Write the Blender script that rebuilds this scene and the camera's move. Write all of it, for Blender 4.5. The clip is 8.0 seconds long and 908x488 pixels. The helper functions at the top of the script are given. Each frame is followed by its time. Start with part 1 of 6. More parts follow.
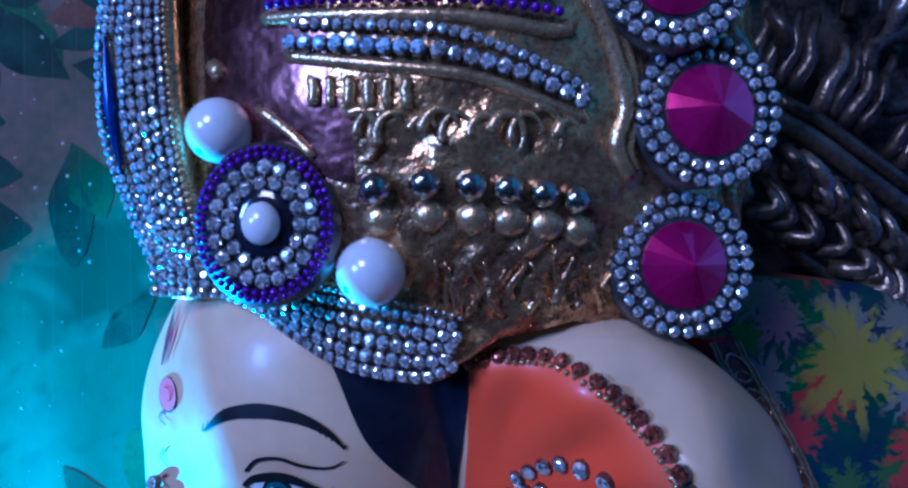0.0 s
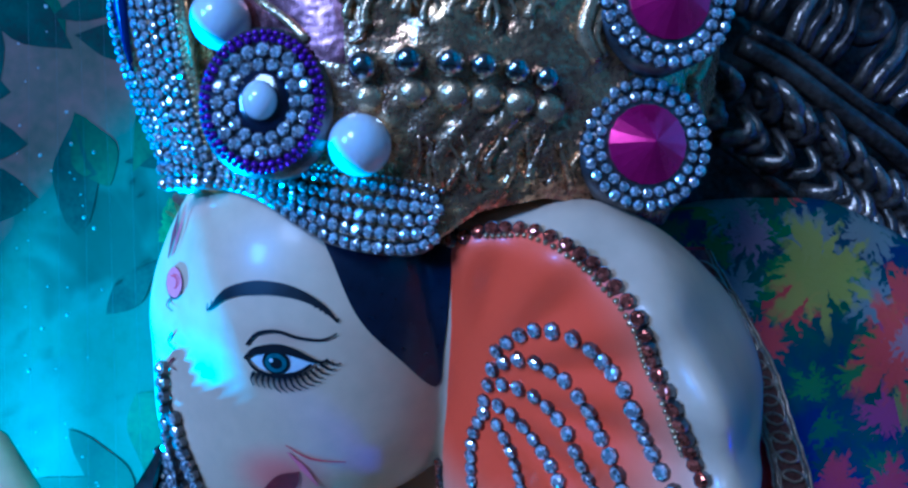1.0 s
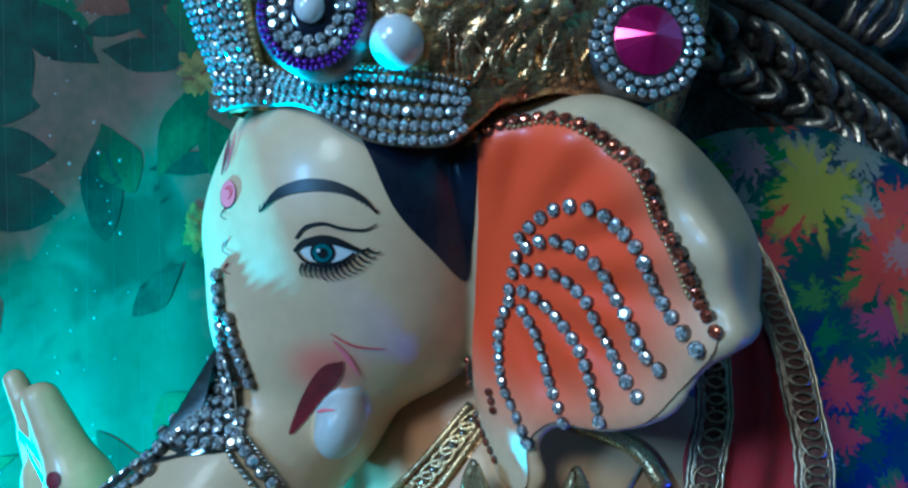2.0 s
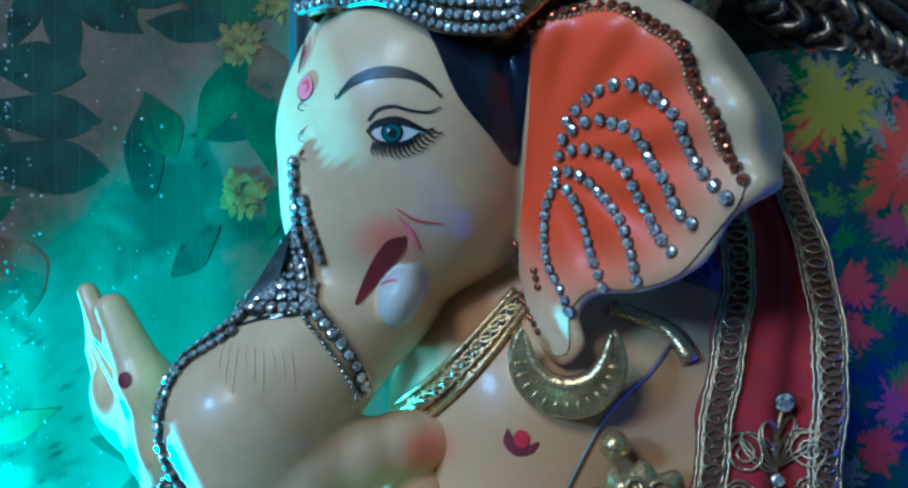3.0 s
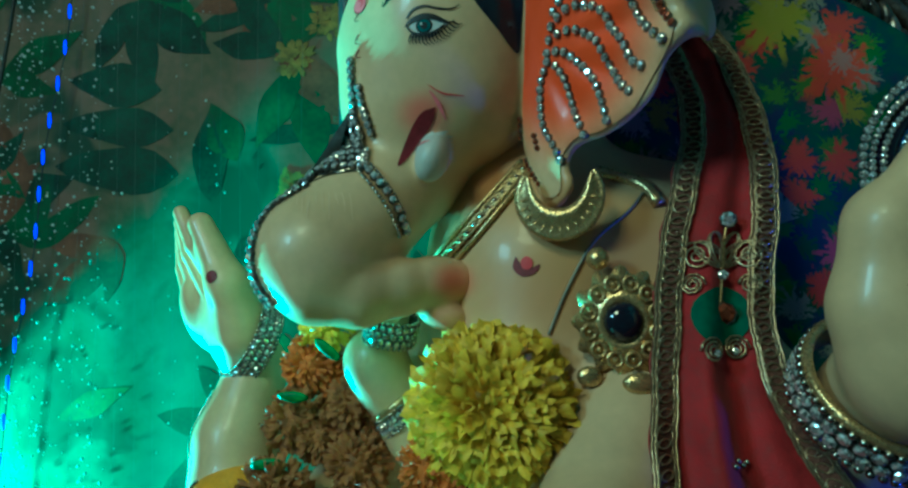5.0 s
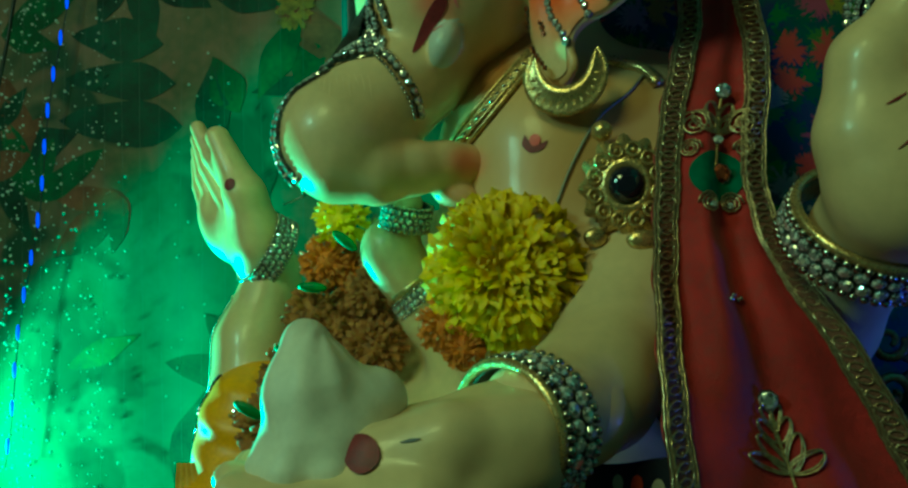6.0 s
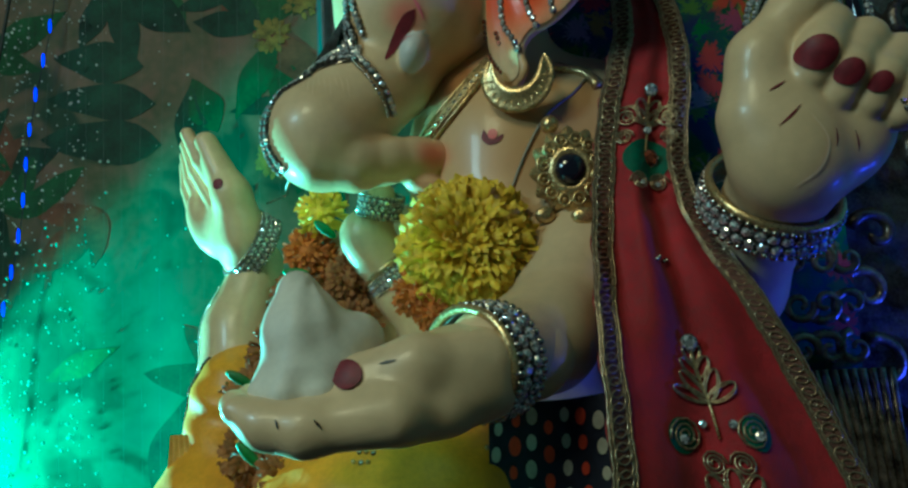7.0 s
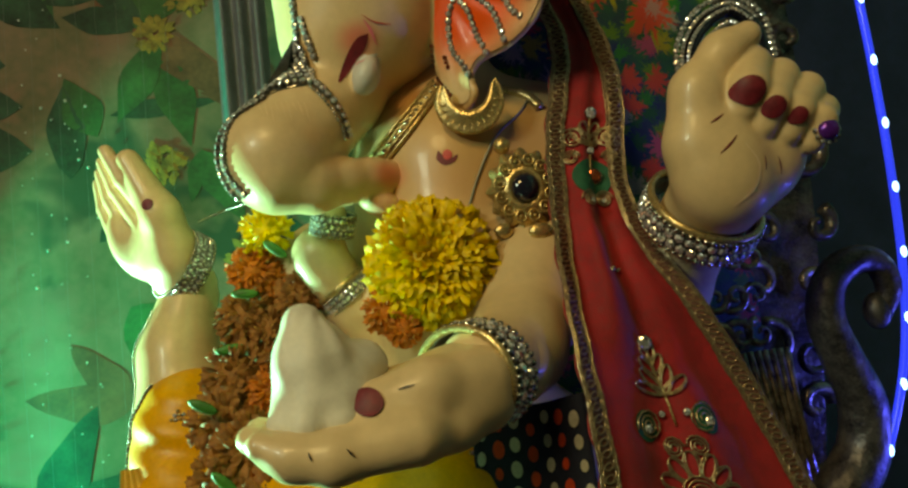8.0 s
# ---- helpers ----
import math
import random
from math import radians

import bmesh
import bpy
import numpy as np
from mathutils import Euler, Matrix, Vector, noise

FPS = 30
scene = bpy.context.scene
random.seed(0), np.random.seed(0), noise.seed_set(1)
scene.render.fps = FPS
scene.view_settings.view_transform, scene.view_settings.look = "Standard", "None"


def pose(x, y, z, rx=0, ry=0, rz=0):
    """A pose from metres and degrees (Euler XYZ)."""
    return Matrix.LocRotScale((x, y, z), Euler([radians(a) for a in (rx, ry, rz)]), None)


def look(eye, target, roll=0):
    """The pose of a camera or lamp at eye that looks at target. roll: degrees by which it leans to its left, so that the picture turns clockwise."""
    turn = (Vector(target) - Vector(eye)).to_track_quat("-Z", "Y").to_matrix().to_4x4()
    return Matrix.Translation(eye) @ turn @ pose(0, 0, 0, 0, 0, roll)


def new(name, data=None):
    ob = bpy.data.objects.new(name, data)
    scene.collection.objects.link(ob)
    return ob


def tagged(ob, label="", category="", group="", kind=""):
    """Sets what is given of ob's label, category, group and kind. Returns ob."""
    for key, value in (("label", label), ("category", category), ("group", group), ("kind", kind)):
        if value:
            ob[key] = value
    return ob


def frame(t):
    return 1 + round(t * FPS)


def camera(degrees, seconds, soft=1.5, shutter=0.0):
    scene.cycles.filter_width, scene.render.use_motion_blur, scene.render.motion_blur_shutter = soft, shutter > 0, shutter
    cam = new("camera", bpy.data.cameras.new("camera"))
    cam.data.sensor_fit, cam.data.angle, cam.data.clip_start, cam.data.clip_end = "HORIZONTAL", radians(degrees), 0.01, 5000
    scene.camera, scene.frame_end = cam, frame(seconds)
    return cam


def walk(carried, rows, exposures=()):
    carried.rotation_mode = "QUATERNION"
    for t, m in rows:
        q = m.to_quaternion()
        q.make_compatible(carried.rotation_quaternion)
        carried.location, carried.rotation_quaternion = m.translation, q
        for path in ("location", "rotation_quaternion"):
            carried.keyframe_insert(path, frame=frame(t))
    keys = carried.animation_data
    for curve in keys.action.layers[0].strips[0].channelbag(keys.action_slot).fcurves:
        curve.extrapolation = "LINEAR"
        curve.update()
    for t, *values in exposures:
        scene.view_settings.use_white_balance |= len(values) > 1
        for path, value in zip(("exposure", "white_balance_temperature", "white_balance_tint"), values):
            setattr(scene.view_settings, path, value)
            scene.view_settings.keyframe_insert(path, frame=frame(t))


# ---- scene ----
from mathutils.bvhtree import BVHTree
from mathutils.geometry import delaunay_2d_cdt

cam = camera(67.6, 8.0, soft=2.5)
PATH = [
    (0, (0.002, 0.006, 1.213), (-0.006, 2.006, 1.159), 0.2),
    (0.5, (0.009, -0.002, 1.2), (0.03, 1.997, 1.138), 0.1),
    (1, (0.007, -0.01, 1.185), (-0.004, 1.989, 1.104), 0.2),
    (1.2, (0.005, -0.012, 1.178), (-0.04, 1.985, 1.075), 0.1),
    (2.3, (-0.003, -0.044, 1.132), (-0.038, 1.956, 1.162), -1.5),
    (2.5, (-0.008, -0.05, 1.124), (-0.052, 1.949, 1.153), -1.4),
    (3, (-0.012, -0.062, 1.102), (-0.099, 1.936, 1.108), -0.4),
    (3.5, (-0.01, -0.078, 1.087), (-0.151, 1.917, 1.136), -0.3),
    (4, (-0.004, -0.09, 1.053), (-0.202, 1.899, 1.145), -0.4),
    (4.2, (-0.006, -0.101, 1.049), (-0.206, 1.886, 1.168), -0.9),
    (5.3, (0.002, -0.153, 0.991), (-0.203, 1.829, 1.155), -1.2),
    (5.5, (0.001, -0.16, 0.981), (-0.225, 1.821, 1.134), -1.7),
    (6, (-0.01, -0.159, 0.949), (-0.191, 1.829, 1.073), -1.7),
    (6.5, (-0.006, -0.179, 0.925), (-0.166, 1.807, 1.104), -1.3),
    (7, (-0.005, -0.207, 0.916), (-0.1, 1.78, 1.123), -2.6),
    (7.5, (-0.024, -0.233, 0.926), (0.041, 1.758, 1.104), -3.3),
    (8, (-0.064, -0.227, 0.936), (0.231, 1.746, 1.08), -6.0),
]
walk(cam, [(t, look(eye, target, roll)) for t, eye, target, roll in PATH],
     exposures=[(0.0, 0.05, 3450, 36), (0.5, 0.15, 3500, 24), (1.0, 0.3, 2980, 14), (2.5, 0.42, 3600, -10), (3.5, 0.2, 3560, 6), (4.0, 0.0, 3200, -26), (5.5, -0.15, 4450, -64), (6.0, -0.38, 5700, -92), (6.5, -0.2, 8500, -74), (7.0, -0.2, 4700, -28), (7.5, -0.25, 7600, -40), (8.0, 0.12, 9500, -15)])

# ---- world and lamps ----
world = bpy.data.worlds.new("dim_room")
scene.world = world
world.use_nodes = True
world.node_tree.nodes["Background"].inputs[0].default_value = (0.25, 0.3, 0.4, 1)
world.node_tree.nodes["Background"].inputs[1].default_value = 0.05


def lamp(name, kind, m, colour, watts, **more):
    data = bpy.data.lights.new(name, kind)
    data.color, data.energy = colour, watts
    if kind == "AREA":
        data.size = more["size"]
    if kind == "SPOT":
        data.spot_size, data.spot_blend, data.shadow_soft_size = radians(more["cone"]), more["blend"], more["soft"]
    if kind == "POINT":
        data.shadow_soft_size = more["soft"]
    ob = new(name, data)
    ob.matrix_world = m
    return ob


lamp("warm_ceiling_lamp", "AREA", look((-0.52, -0.75, 1.80), (-0.03, 0.25, 1.05)), (1.0, 0.70, 0.40), 5.2, size=0.30)
lamp("white_front_lamp", "AREA", look((-0.85, -0.55, 1.45), (-0.05, 0.25, 1.05)), (0.85, 0.97, 1.0), 3.4, size=0.18)
lamp("green_stage_lamp", "SPOT", look((-0.88, 0.60, 0.62), (-0.13, 0.24, 1.02)), (0.36, 1.0, 0.86), 140.0, cone=42, blend=0.25, soft=0.035)
# added spot: its cone edge on the curtain stands in for a hazy beam
lamp("green_beam_stand_in", "SPOT", look((-1.02, 0.56, 0.66), (-0.32, 0.84, 0.80)), (0.0, 1.0, 0.62), 56.0, cone=71, blend=0.28, soft=0.03)
lamp("blue_stage_lamp", "SPOT", look((0.66, 0.12, 0.70), (0.24, 0.24, 0.89)), (0.05, 0.06, 1.0), 7.5, cone=36, blend=0.5, soft=0.03)

# ---- materials ----
def mat(name, colour, rough=0.5, metal=0.0, vary=0.15, scale=60.0, bump=0.0, bump_scale=200.0, coat=0.0, second=None, piece=0.0, emit=0.0):
    """Paint, metal or cloth with a mottled colour at two scales and a fine relief."""
    m = bpy.data.materials.new(name)
    m.use_nodes = True
    nt = m.node_tree
    b = nt.nodes["Principled BSDF"]
    tc = nt.nodes.new("ShaderNodeTexCoord")
    n1, n2 = nt.nodes.new("ShaderNodeTexNoise"), nt.nodes.new("ShaderNodeTexNoise")
    n1.inputs["Scale"].default_value, n2.inputs["Scale"].default_value = scale, scale * 7
    n1.inputs["Detail"].default_value, n2.inputs["Detail"].default_value = 4, 3
    for n in (n1, n2):
        nt.links.new(tc.outputs["Object"], n.inputs["Vector"])
    mid = nt.nodes.new("ShaderNodeMix")
    mid.inputs[0].default_value = 0.35
    nt.links.new(n1.outputs["Fac"], mid.inputs[2])
    nt.links.new(n2.outputs["Fac"], mid.inputs[3])
    ramp = nt.nodes.new("ShaderNodeValToRGB")
    dark = second or tuple(c * (1 - vary) ** 2 for c in colour)
    light = tuple(min(1, c * (1 + vary)) for c in colour)
    ramp.color_ramp.elements[0].position, ramp.color_ramp.elements[1].position = 0.32, 0.68
    ramp.color_ramp.elements[0].color, ramp.color_ramp.elements[1].color = (*dark, 1), (*light, 1)
    nt.links.new(mid.outputs[0], ramp.inputs[0])
    out = ramp.outputs[0]
    if piece:
        info, hsv = nt.nodes.new("ShaderNodeObjectInfo"), nt.nodes.new("ShaderNodeHueSaturation")
        rng = nt.nodes.new("ShaderNodeMapRange")
        rng.inputs[3].default_value, rng.inputs[4].default_value = 1 - piece, 1 + piece
        nt.links.new(info.outputs["Random"], rng.inputs[0])
        nt.links.new(rng.outputs[0], hsv.inputs["Value"])
        nt.links.new(out, hsv.inputs["Color"])
        out = hsv.outputs[0]
    nt.links.new(out, b.inputs["Base Color"])
    r = nt.nodes.new("ShaderNodeMapRange")
    r.inputs[3].default_value, r.inputs[4].default_value = max(0.02, rough * 0.75), min(1, rough * 1.3)
    nt.links.new(n2.outputs["Fac"], r.inputs[0])
    nt.links.new(r.outputs[0], b.inputs["Roughness"])
    b.inputs["Metallic"].default_value = metal
    b.inputs["Coat Weight"].default_value = coat
    b.inputs["Coat Roughness"].default_value = 0.12
    if bump:
        nb, bn = nt.nodes.new("ShaderNodeTexNoise"), nt.nodes.new("ShaderNodeBump")
        nb.inputs["Scale"].default_value, nb.inputs["Detail"].default_value = bump_scale, 3
        bn.inputs["Strength"].default_value, bn.inputs["Distance"].default_value = bump, 0.002
        nt.links.new(tc.outputs["Object"], nb.inputs["Vector"])
        nt.links.new(nb.outputs["Fac"], bn.inputs["Height"])
        nt.links.new(bn.outputs[0], b.inputs["Normal"])
    if emit:
        b.inputs["Emission Color"].default_value, b.inputs["Emission Strength"].default_value = (*colour, 1), emit
    return m


def airbrush(m, colour, centre, radii, strength=1.0, hard=0.15):
    """Lays a soft-edged oval of another paint, or of painted shade, over a material."""
    nt = m.node_tree
    b = nt.nodes["Principled BSDF"]
    before = b.inputs["Base Color"].links[0].from_socket
    tc, mp, ln, rg, mx = (nt.nodes.new("ShaderNode" + k) for k in ("TexCoord", "Mapping", "VectorMath", "MapRange", "Mix"))
    mp.inputs["Scale"].default_value = [1 / r for r in radii]
    mp.inputs["Location"].default_value = [-c / r for c, r in zip(centre, radii)]
    ln.operation, mx.data_type, rg.interpolation_type = "LENGTH", "RGBA", "SMOOTHSTEP"
    rg.inputs[1].default_value, rg.inputs[2].default_value = hard, 1.0
    rg.inputs[3].default_value, rg.inputs[4].default_value = strength, 0.0
    mx.inputs[7].default_value = (*colour, 1)
    nt.links.new(tc.outputs["Object"], mp.inputs[0])
    nt.links.new(mp.outputs[0], ln.inputs[0])
    nt.links.new(ln.outputs["Value"], rg.inputs[0])
    nt.links.new(rg.outputs[0], mx.inputs[0])
    nt.links.new(before, mx.inputs[6])
    nt.links.new(mx.outputs[2], b.inputs["Base Color"])
    return m


SKIN = (0.72, 0.53, 0.30)
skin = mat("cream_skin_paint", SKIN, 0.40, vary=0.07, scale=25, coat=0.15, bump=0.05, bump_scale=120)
airbrush(skin, (0.75, 0.08, 0.06), (-0.036, 0.220, 1.018), (0.017, 0.03, 0.014), 0.85)
airbrush(skin, (0.75, 0.16, 0.12), (-0.048, 0.200, 1.104), (0.020, 0.04, 0.015), 0.75)
airbrush(skin, (0.80, 0.25, 0.20), (-0.086, 0.195, 1.188), (0.022, 0.03, 0.008), 0.6)
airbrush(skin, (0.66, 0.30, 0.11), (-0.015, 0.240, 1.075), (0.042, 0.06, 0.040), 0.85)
airbrush(skin, (0.55, 0.33, 0.18), (-0.044, 0.185, 1.1505), (0.013, 0.03, 0.0055), 0.6)
airbrush(skin, (0.80, 0.30, 0.24), (-0.040, 0.222, 0.998), (0.018, 0.03, 0.012), 0.6)
# tan chest paint, deepened to stand in for shade below head and ear
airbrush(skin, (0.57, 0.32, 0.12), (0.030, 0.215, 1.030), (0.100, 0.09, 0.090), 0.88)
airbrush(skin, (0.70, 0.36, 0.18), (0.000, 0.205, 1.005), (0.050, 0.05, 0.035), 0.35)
crease = mat("tan_crease_paint", (0.80, 0.62, 0.40), 0.45, vary=0.1)
ear_orange = mat("ear_skin_paint", SKIN, 0.40, vary=0.08, scale=45, coat=0.12)
airbrush(ear_orange, (0.87, 0.090, 0.012), (0.022, 0.185, 1.140), (0.055, 0.12, 0.075), 1.0, 0.45)
hair = mat("black_hair_paint", (0.012, 0.014, 0.03), 0.3, vary=0.3, coat=0.3)
ink = mat("black_ink", (0.01, 0.01, 0.012), 0.4)
eye_white = mat("eye_white", (0.75, 0.76, 0.74), 0.25, coat=0.5, vary=0.05)
iris = mat("grey_green_iris", (0.06, 0.17, 0.18), 0.2, coat=0.5, scale=400, vary=0.3)
red_paint = mat("red_paint", (0.60, 0.03, 0.05), 0.35, vary=0.12, coat=0.2)
pink_paint = mat("pink_paint", (0.80, 0.20, 0.25), 0.35, vary=0.1, coat=0.2)
maroon = mat("maroon_nail_paint", (0.17, 0.010, 0.022), 0.55, vary=0.3, scale=200)
tusk_white = mat("white_tusk_paint", (0.64, 0.63, 0.59), 0.35, vary=0.06)
gold = mat("embossed_gold_foil", (0.76, 0.53, 0.21), 0.27, 0.9, vary=0.3, scale=90, bump=0.9, bump_scale=150, second=(0.30, 0.14, 0.09))
gold_plain = mat("antique_gold", (0.66, 0.49, 0.23), 0.28, 0.75, vary=0.25, scale=150, bump=0.2, bump_scale=400)
copper = mat("coppery_pink_foil", (0.34, 0.14, 0.12), 0.26, 1.0, vary=0.35, scale=50, bump=0.6, bump_scale=70)
silver = mat("tarnished_silver", (0.60, 0.58, 0.52), 0.2, 1.0, vary=0.25, scale=200)
setting = mat("dark_stone_setting", (0.20, 0.19, 0.18), 0.35, 0.9, vary=0.3, scale=300)
crystal = mat("rhinestone_crystal", (0.94, 0.95, 0.95), 0.09, 0.65, vary=0.05, scale=300, piece=0.2)
blue_crystal = mat("pale_blue_rhinestone", (0.55, 0.75, 1.0), 0.12, 0.2, vary=0.08, piece=0.3)
red_crystal = mat("amber_red_rhinestone", (0.55, 0.16, 0.08), 0.1, 0.7, vary=0.2, piece=0.4)
purple = mat("purple_bead", (0.16, 0.03, 0.42), 0.15, 0.5, vary=0.2, piece=0.25)
ruby = mat("magenta_glass_stone", (0.70, 0.01, 0.24), 0.14, 0.70, vary=0.15, scale=80, coat=0.6)
pearl = mat("pearl_white", (0.88, 0.88, 0.86), 0.22, 0.05, vary=0.05, coat=0.6)
black_stone = mat("black_polished_stone", (0.012, 0.012, 0.025), 0.08, coat=0.8)
blue_stone = mat("deep_blue_enamel", (0.02, 0.04, 0.30), 0.15, 0.3, coat=0.6)
red_cloth = mat("red_velvet_cloth", (0.33, 0.010, 0.018), 0.75, vary=0.22, scale=40, bump=0.25, bump_scale=900)
red_cloth.node_tree.nodes["Principled BSDF"].inputs["Sheen Weight"].default_value = 0.08
braid_wire = mat("silver_gold_wire", (0.46, 0.36, 0.22), 0.28, 0.75, vary=0.3, scale=500)
braid = mat("dull_gold_braid", (0.17, 0.075, 0.05), 0.55, 0.3, vary=0.35, scale=400, bump=0.5, bump_scale=1500)
green_velvet = mat("dark_green_velvet", (0.01, 0.10, 0.05), 0.7, vary=0.2, scale=200)
yellow_cloth = mat("yellow_satin", (0.84, 0.39, 0.02), 0.42, vary=0.12, scale=50, bump=0.2, bump_scale=150)
navy_cloth = mat("navy_dotted_cloth", (0.012, 0.02, 0.06), 0.8, vary=0.2, scale=200, bump=0.2, bump_scale=1200)
dot_white = mat("white_printed_dot", (0.6, 0.62, 0.6), 0.8)
dot_red = mat("orange_red_printed_dot", (0.75, 0.08, 0.04), 0.8)
sweet = mat("white_sweet_dough", (0.74, 0.70, 0.58), 0.5, vary=0.06, scale=60, bump=0.08, bump_scale=200)
petal_yellow = mat("yellow_marigold_petal", (0.72, 0.48, 0.02), 0.6, vary=0.2, scale=120, piece=0.25, second=(0.50, 0.34, 0.01))
petal_orange = mat("orange_marigold_petal", (0.62, 0.17, 0.015), 0.65, vary=0.3, scale=120)
petal_brown = mat("wilted_marigold_petal", (0.34, 0.13, 0.03), 0.7, vary=0.35, scale=120)
leaf_green = mat("fresh_leaf_green", (0.05, 0.20, 0.03), 0.5, vary=0.3)



def blotch(m, colour, scale, low, high, strength=1.0):
    """Soft-edged patches of another dye, strewn over a cloth."""
    nt = m.node_tree
    b = nt.nodes["Principled BSDF"]
    before = b.inputs["Base Color"].links[0].from_socket
    tc, no, rg, mx = (nt.nodes.new("ShaderNode" + k) for k in ("TexCoord", "TexNoise", "MapRange", "Mix"))
    no.inputs["Scale"].default_value, no.inputs["Detail"].default_value, no.inputs["Distortion"].default_value = scale, 3, 0.6
    mx.data_type, rg.interpolation_type = "RGBA", "SMOOTHSTEP"
    rg.inputs[1].default_value, rg.inputs[2].default_value, rg.inputs[4].default_value = low, high, strength
    mx.inputs[7].default_value = (*colour, 1)
    nt.links.new(tc.outputs["Object"], no.inputs["Vector"])
    nt.links.new(no.outputs["Fac"], rg.inputs[0])
    nt.links.new(rg.outputs[0], mx.inputs[0])
    nt.links.new(before, mx.inputs[6])
    nt.links.new(mx.outputs[2], b.inputs["Base Color"])
    return m


# ---- tools ----
def mesh_of(name, bm, mats, smooth=True):
    me = bpy.data.meshes.new(name)
    bm.to_mesh(me)
    bm.free()
    for m in mats if isinstance(mats, (list, tuple)) else [mats]:
        me.materials.append(m)
    if smooth:
        me.polygons.foreach_set("use_smooth", [True] * len(me.polygons))
    return me


def part(name, bm, material, parent, label="", smooth=True):
    ob = new(name, mesh_of(name, bm, material, smooth))
    ob.parent = parent
    if label:
        ob["label"] = label
    return ob


def thing(name, label, category, group="", kind=""):
    return tagged(new(name), label, category, group, kind)


def spline(pts, step):
    """Evenly spaced points on a smooth curve through a few control points."""
    p = [Vector(q) for q in pts]
    p = [2 * p[0] - p[1]] + p + [2 * p[-1] - p[-2]]
    fine = []
    for a, b, c, d in zip(p, p[1:], p[2:], p[3:]):
        for i in range(24):
            t = i / 24
            fine.append(0.5 * (2 * b + (c - a) * t + (2 * a - 5 * b + 4 * c - d) * t * t + (3 * b - a - 3 * c + d) * t ** 3))
    fine.append(p[-2])
    out, left = [fine[0].copy()], step
    for a, b in zip(fine, fine[1:]):
        gone, l = 0.0, (b - a).length
        while l - gone >= left:
            gone += left
            out.append(a.lerp(b, gone / l))
            left = step
        left -= l - gone
    return out


def tube(bm, pts, r, seg=8, closed=False, r_end=None, slot=0):
    """A round bar along points; it tapers to r_end."""
    rings, n = [], len(pts)
    up = Vector((0.12, -1, 0.05)).normalized()
    for i, p in enumerate(pts):
        a, b = (pts[i - 1], pts[(i + 1) % n]) if closed else (pts[max(0, i - 1)], pts[min(n - 1, i + 1)])
        d = (Vector(b) - Vector(a)).normalized()
        s = d.cross(up)
        s = s.normalized() if s.length > 1e-6 else Vector((1, 0, 0))
        u = s.cross(d)
        rr = r if r_end is None else r + (r_end - r) * i / max(1, n - 1)
        rings.append([bm.verts.new(Vector(p) + rr * (math.cos(w) * s + math.sin(w) * u)) for w in (2 * math.pi * k / seg for k in range(seg))])
    for i in range(n if closed else n - 1):
        a, b = rings[i], rings[(i + 1) % n]
        for k in range(seg):
            bm.faces.new((a[k], a[(k + 1) % seg], b[(k + 1) % seg], b[k])).material_index = slot
    if not closed:
        bm.faces.new(rings[0][::-1]).material_index = slot
        bm.faces.new(rings[-1]).material_index = slot


def ball(bm, centre, radii, rows=8, cols=12, turn=None, slot=0):
    r = radii if isinstance(radii, (tuple, list)) else (radii,) * 3
    m = Matrix.Translation(centre) @ (turn or Matrix()) @ Matrix.Diagonal((*r, 1))
    top, low = bm.verts.new(m @ Vector((0, 0, 1))), bm.verts.new(m @ Vector((0, 0, -1)))
    rings = [[bm.verts.new(m @ Vector((math.sin(p) * math.cos(w), math.sin(p) * math.sin(w), math.cos(p)))) for w in (2 * math.pi * k / cols for k in range(cols))] for p in (math.pi * i / rows for i in range(1, rows))]
    for k in range(cols):
        j = (k + 1) % cols
        bm.faces.new((top, rings[0][k], rings[0][j])).material_index = slot
        bm.faces.new((low, rings[-1][j], rings[-1][k])).material_index = slot
        for u, v in zip(rings, rings[1:]):
            bm.faces.new((u[k], v[k], v[j], u[j])).material_index = slot


def loft(bm, rows, closed=False, slot=0):
    vs = [[bm.verts.new(p) for p in row] for row in rows]
    for a, b in zip(vs, vs[1:]):
        n = len(a)
        for k in range(n if closed else n - 1):
            bm.faces.new((a[k], a[(k + 1) % n], b[(k + 1) % n], b[k])).material_index = slot
    return vs


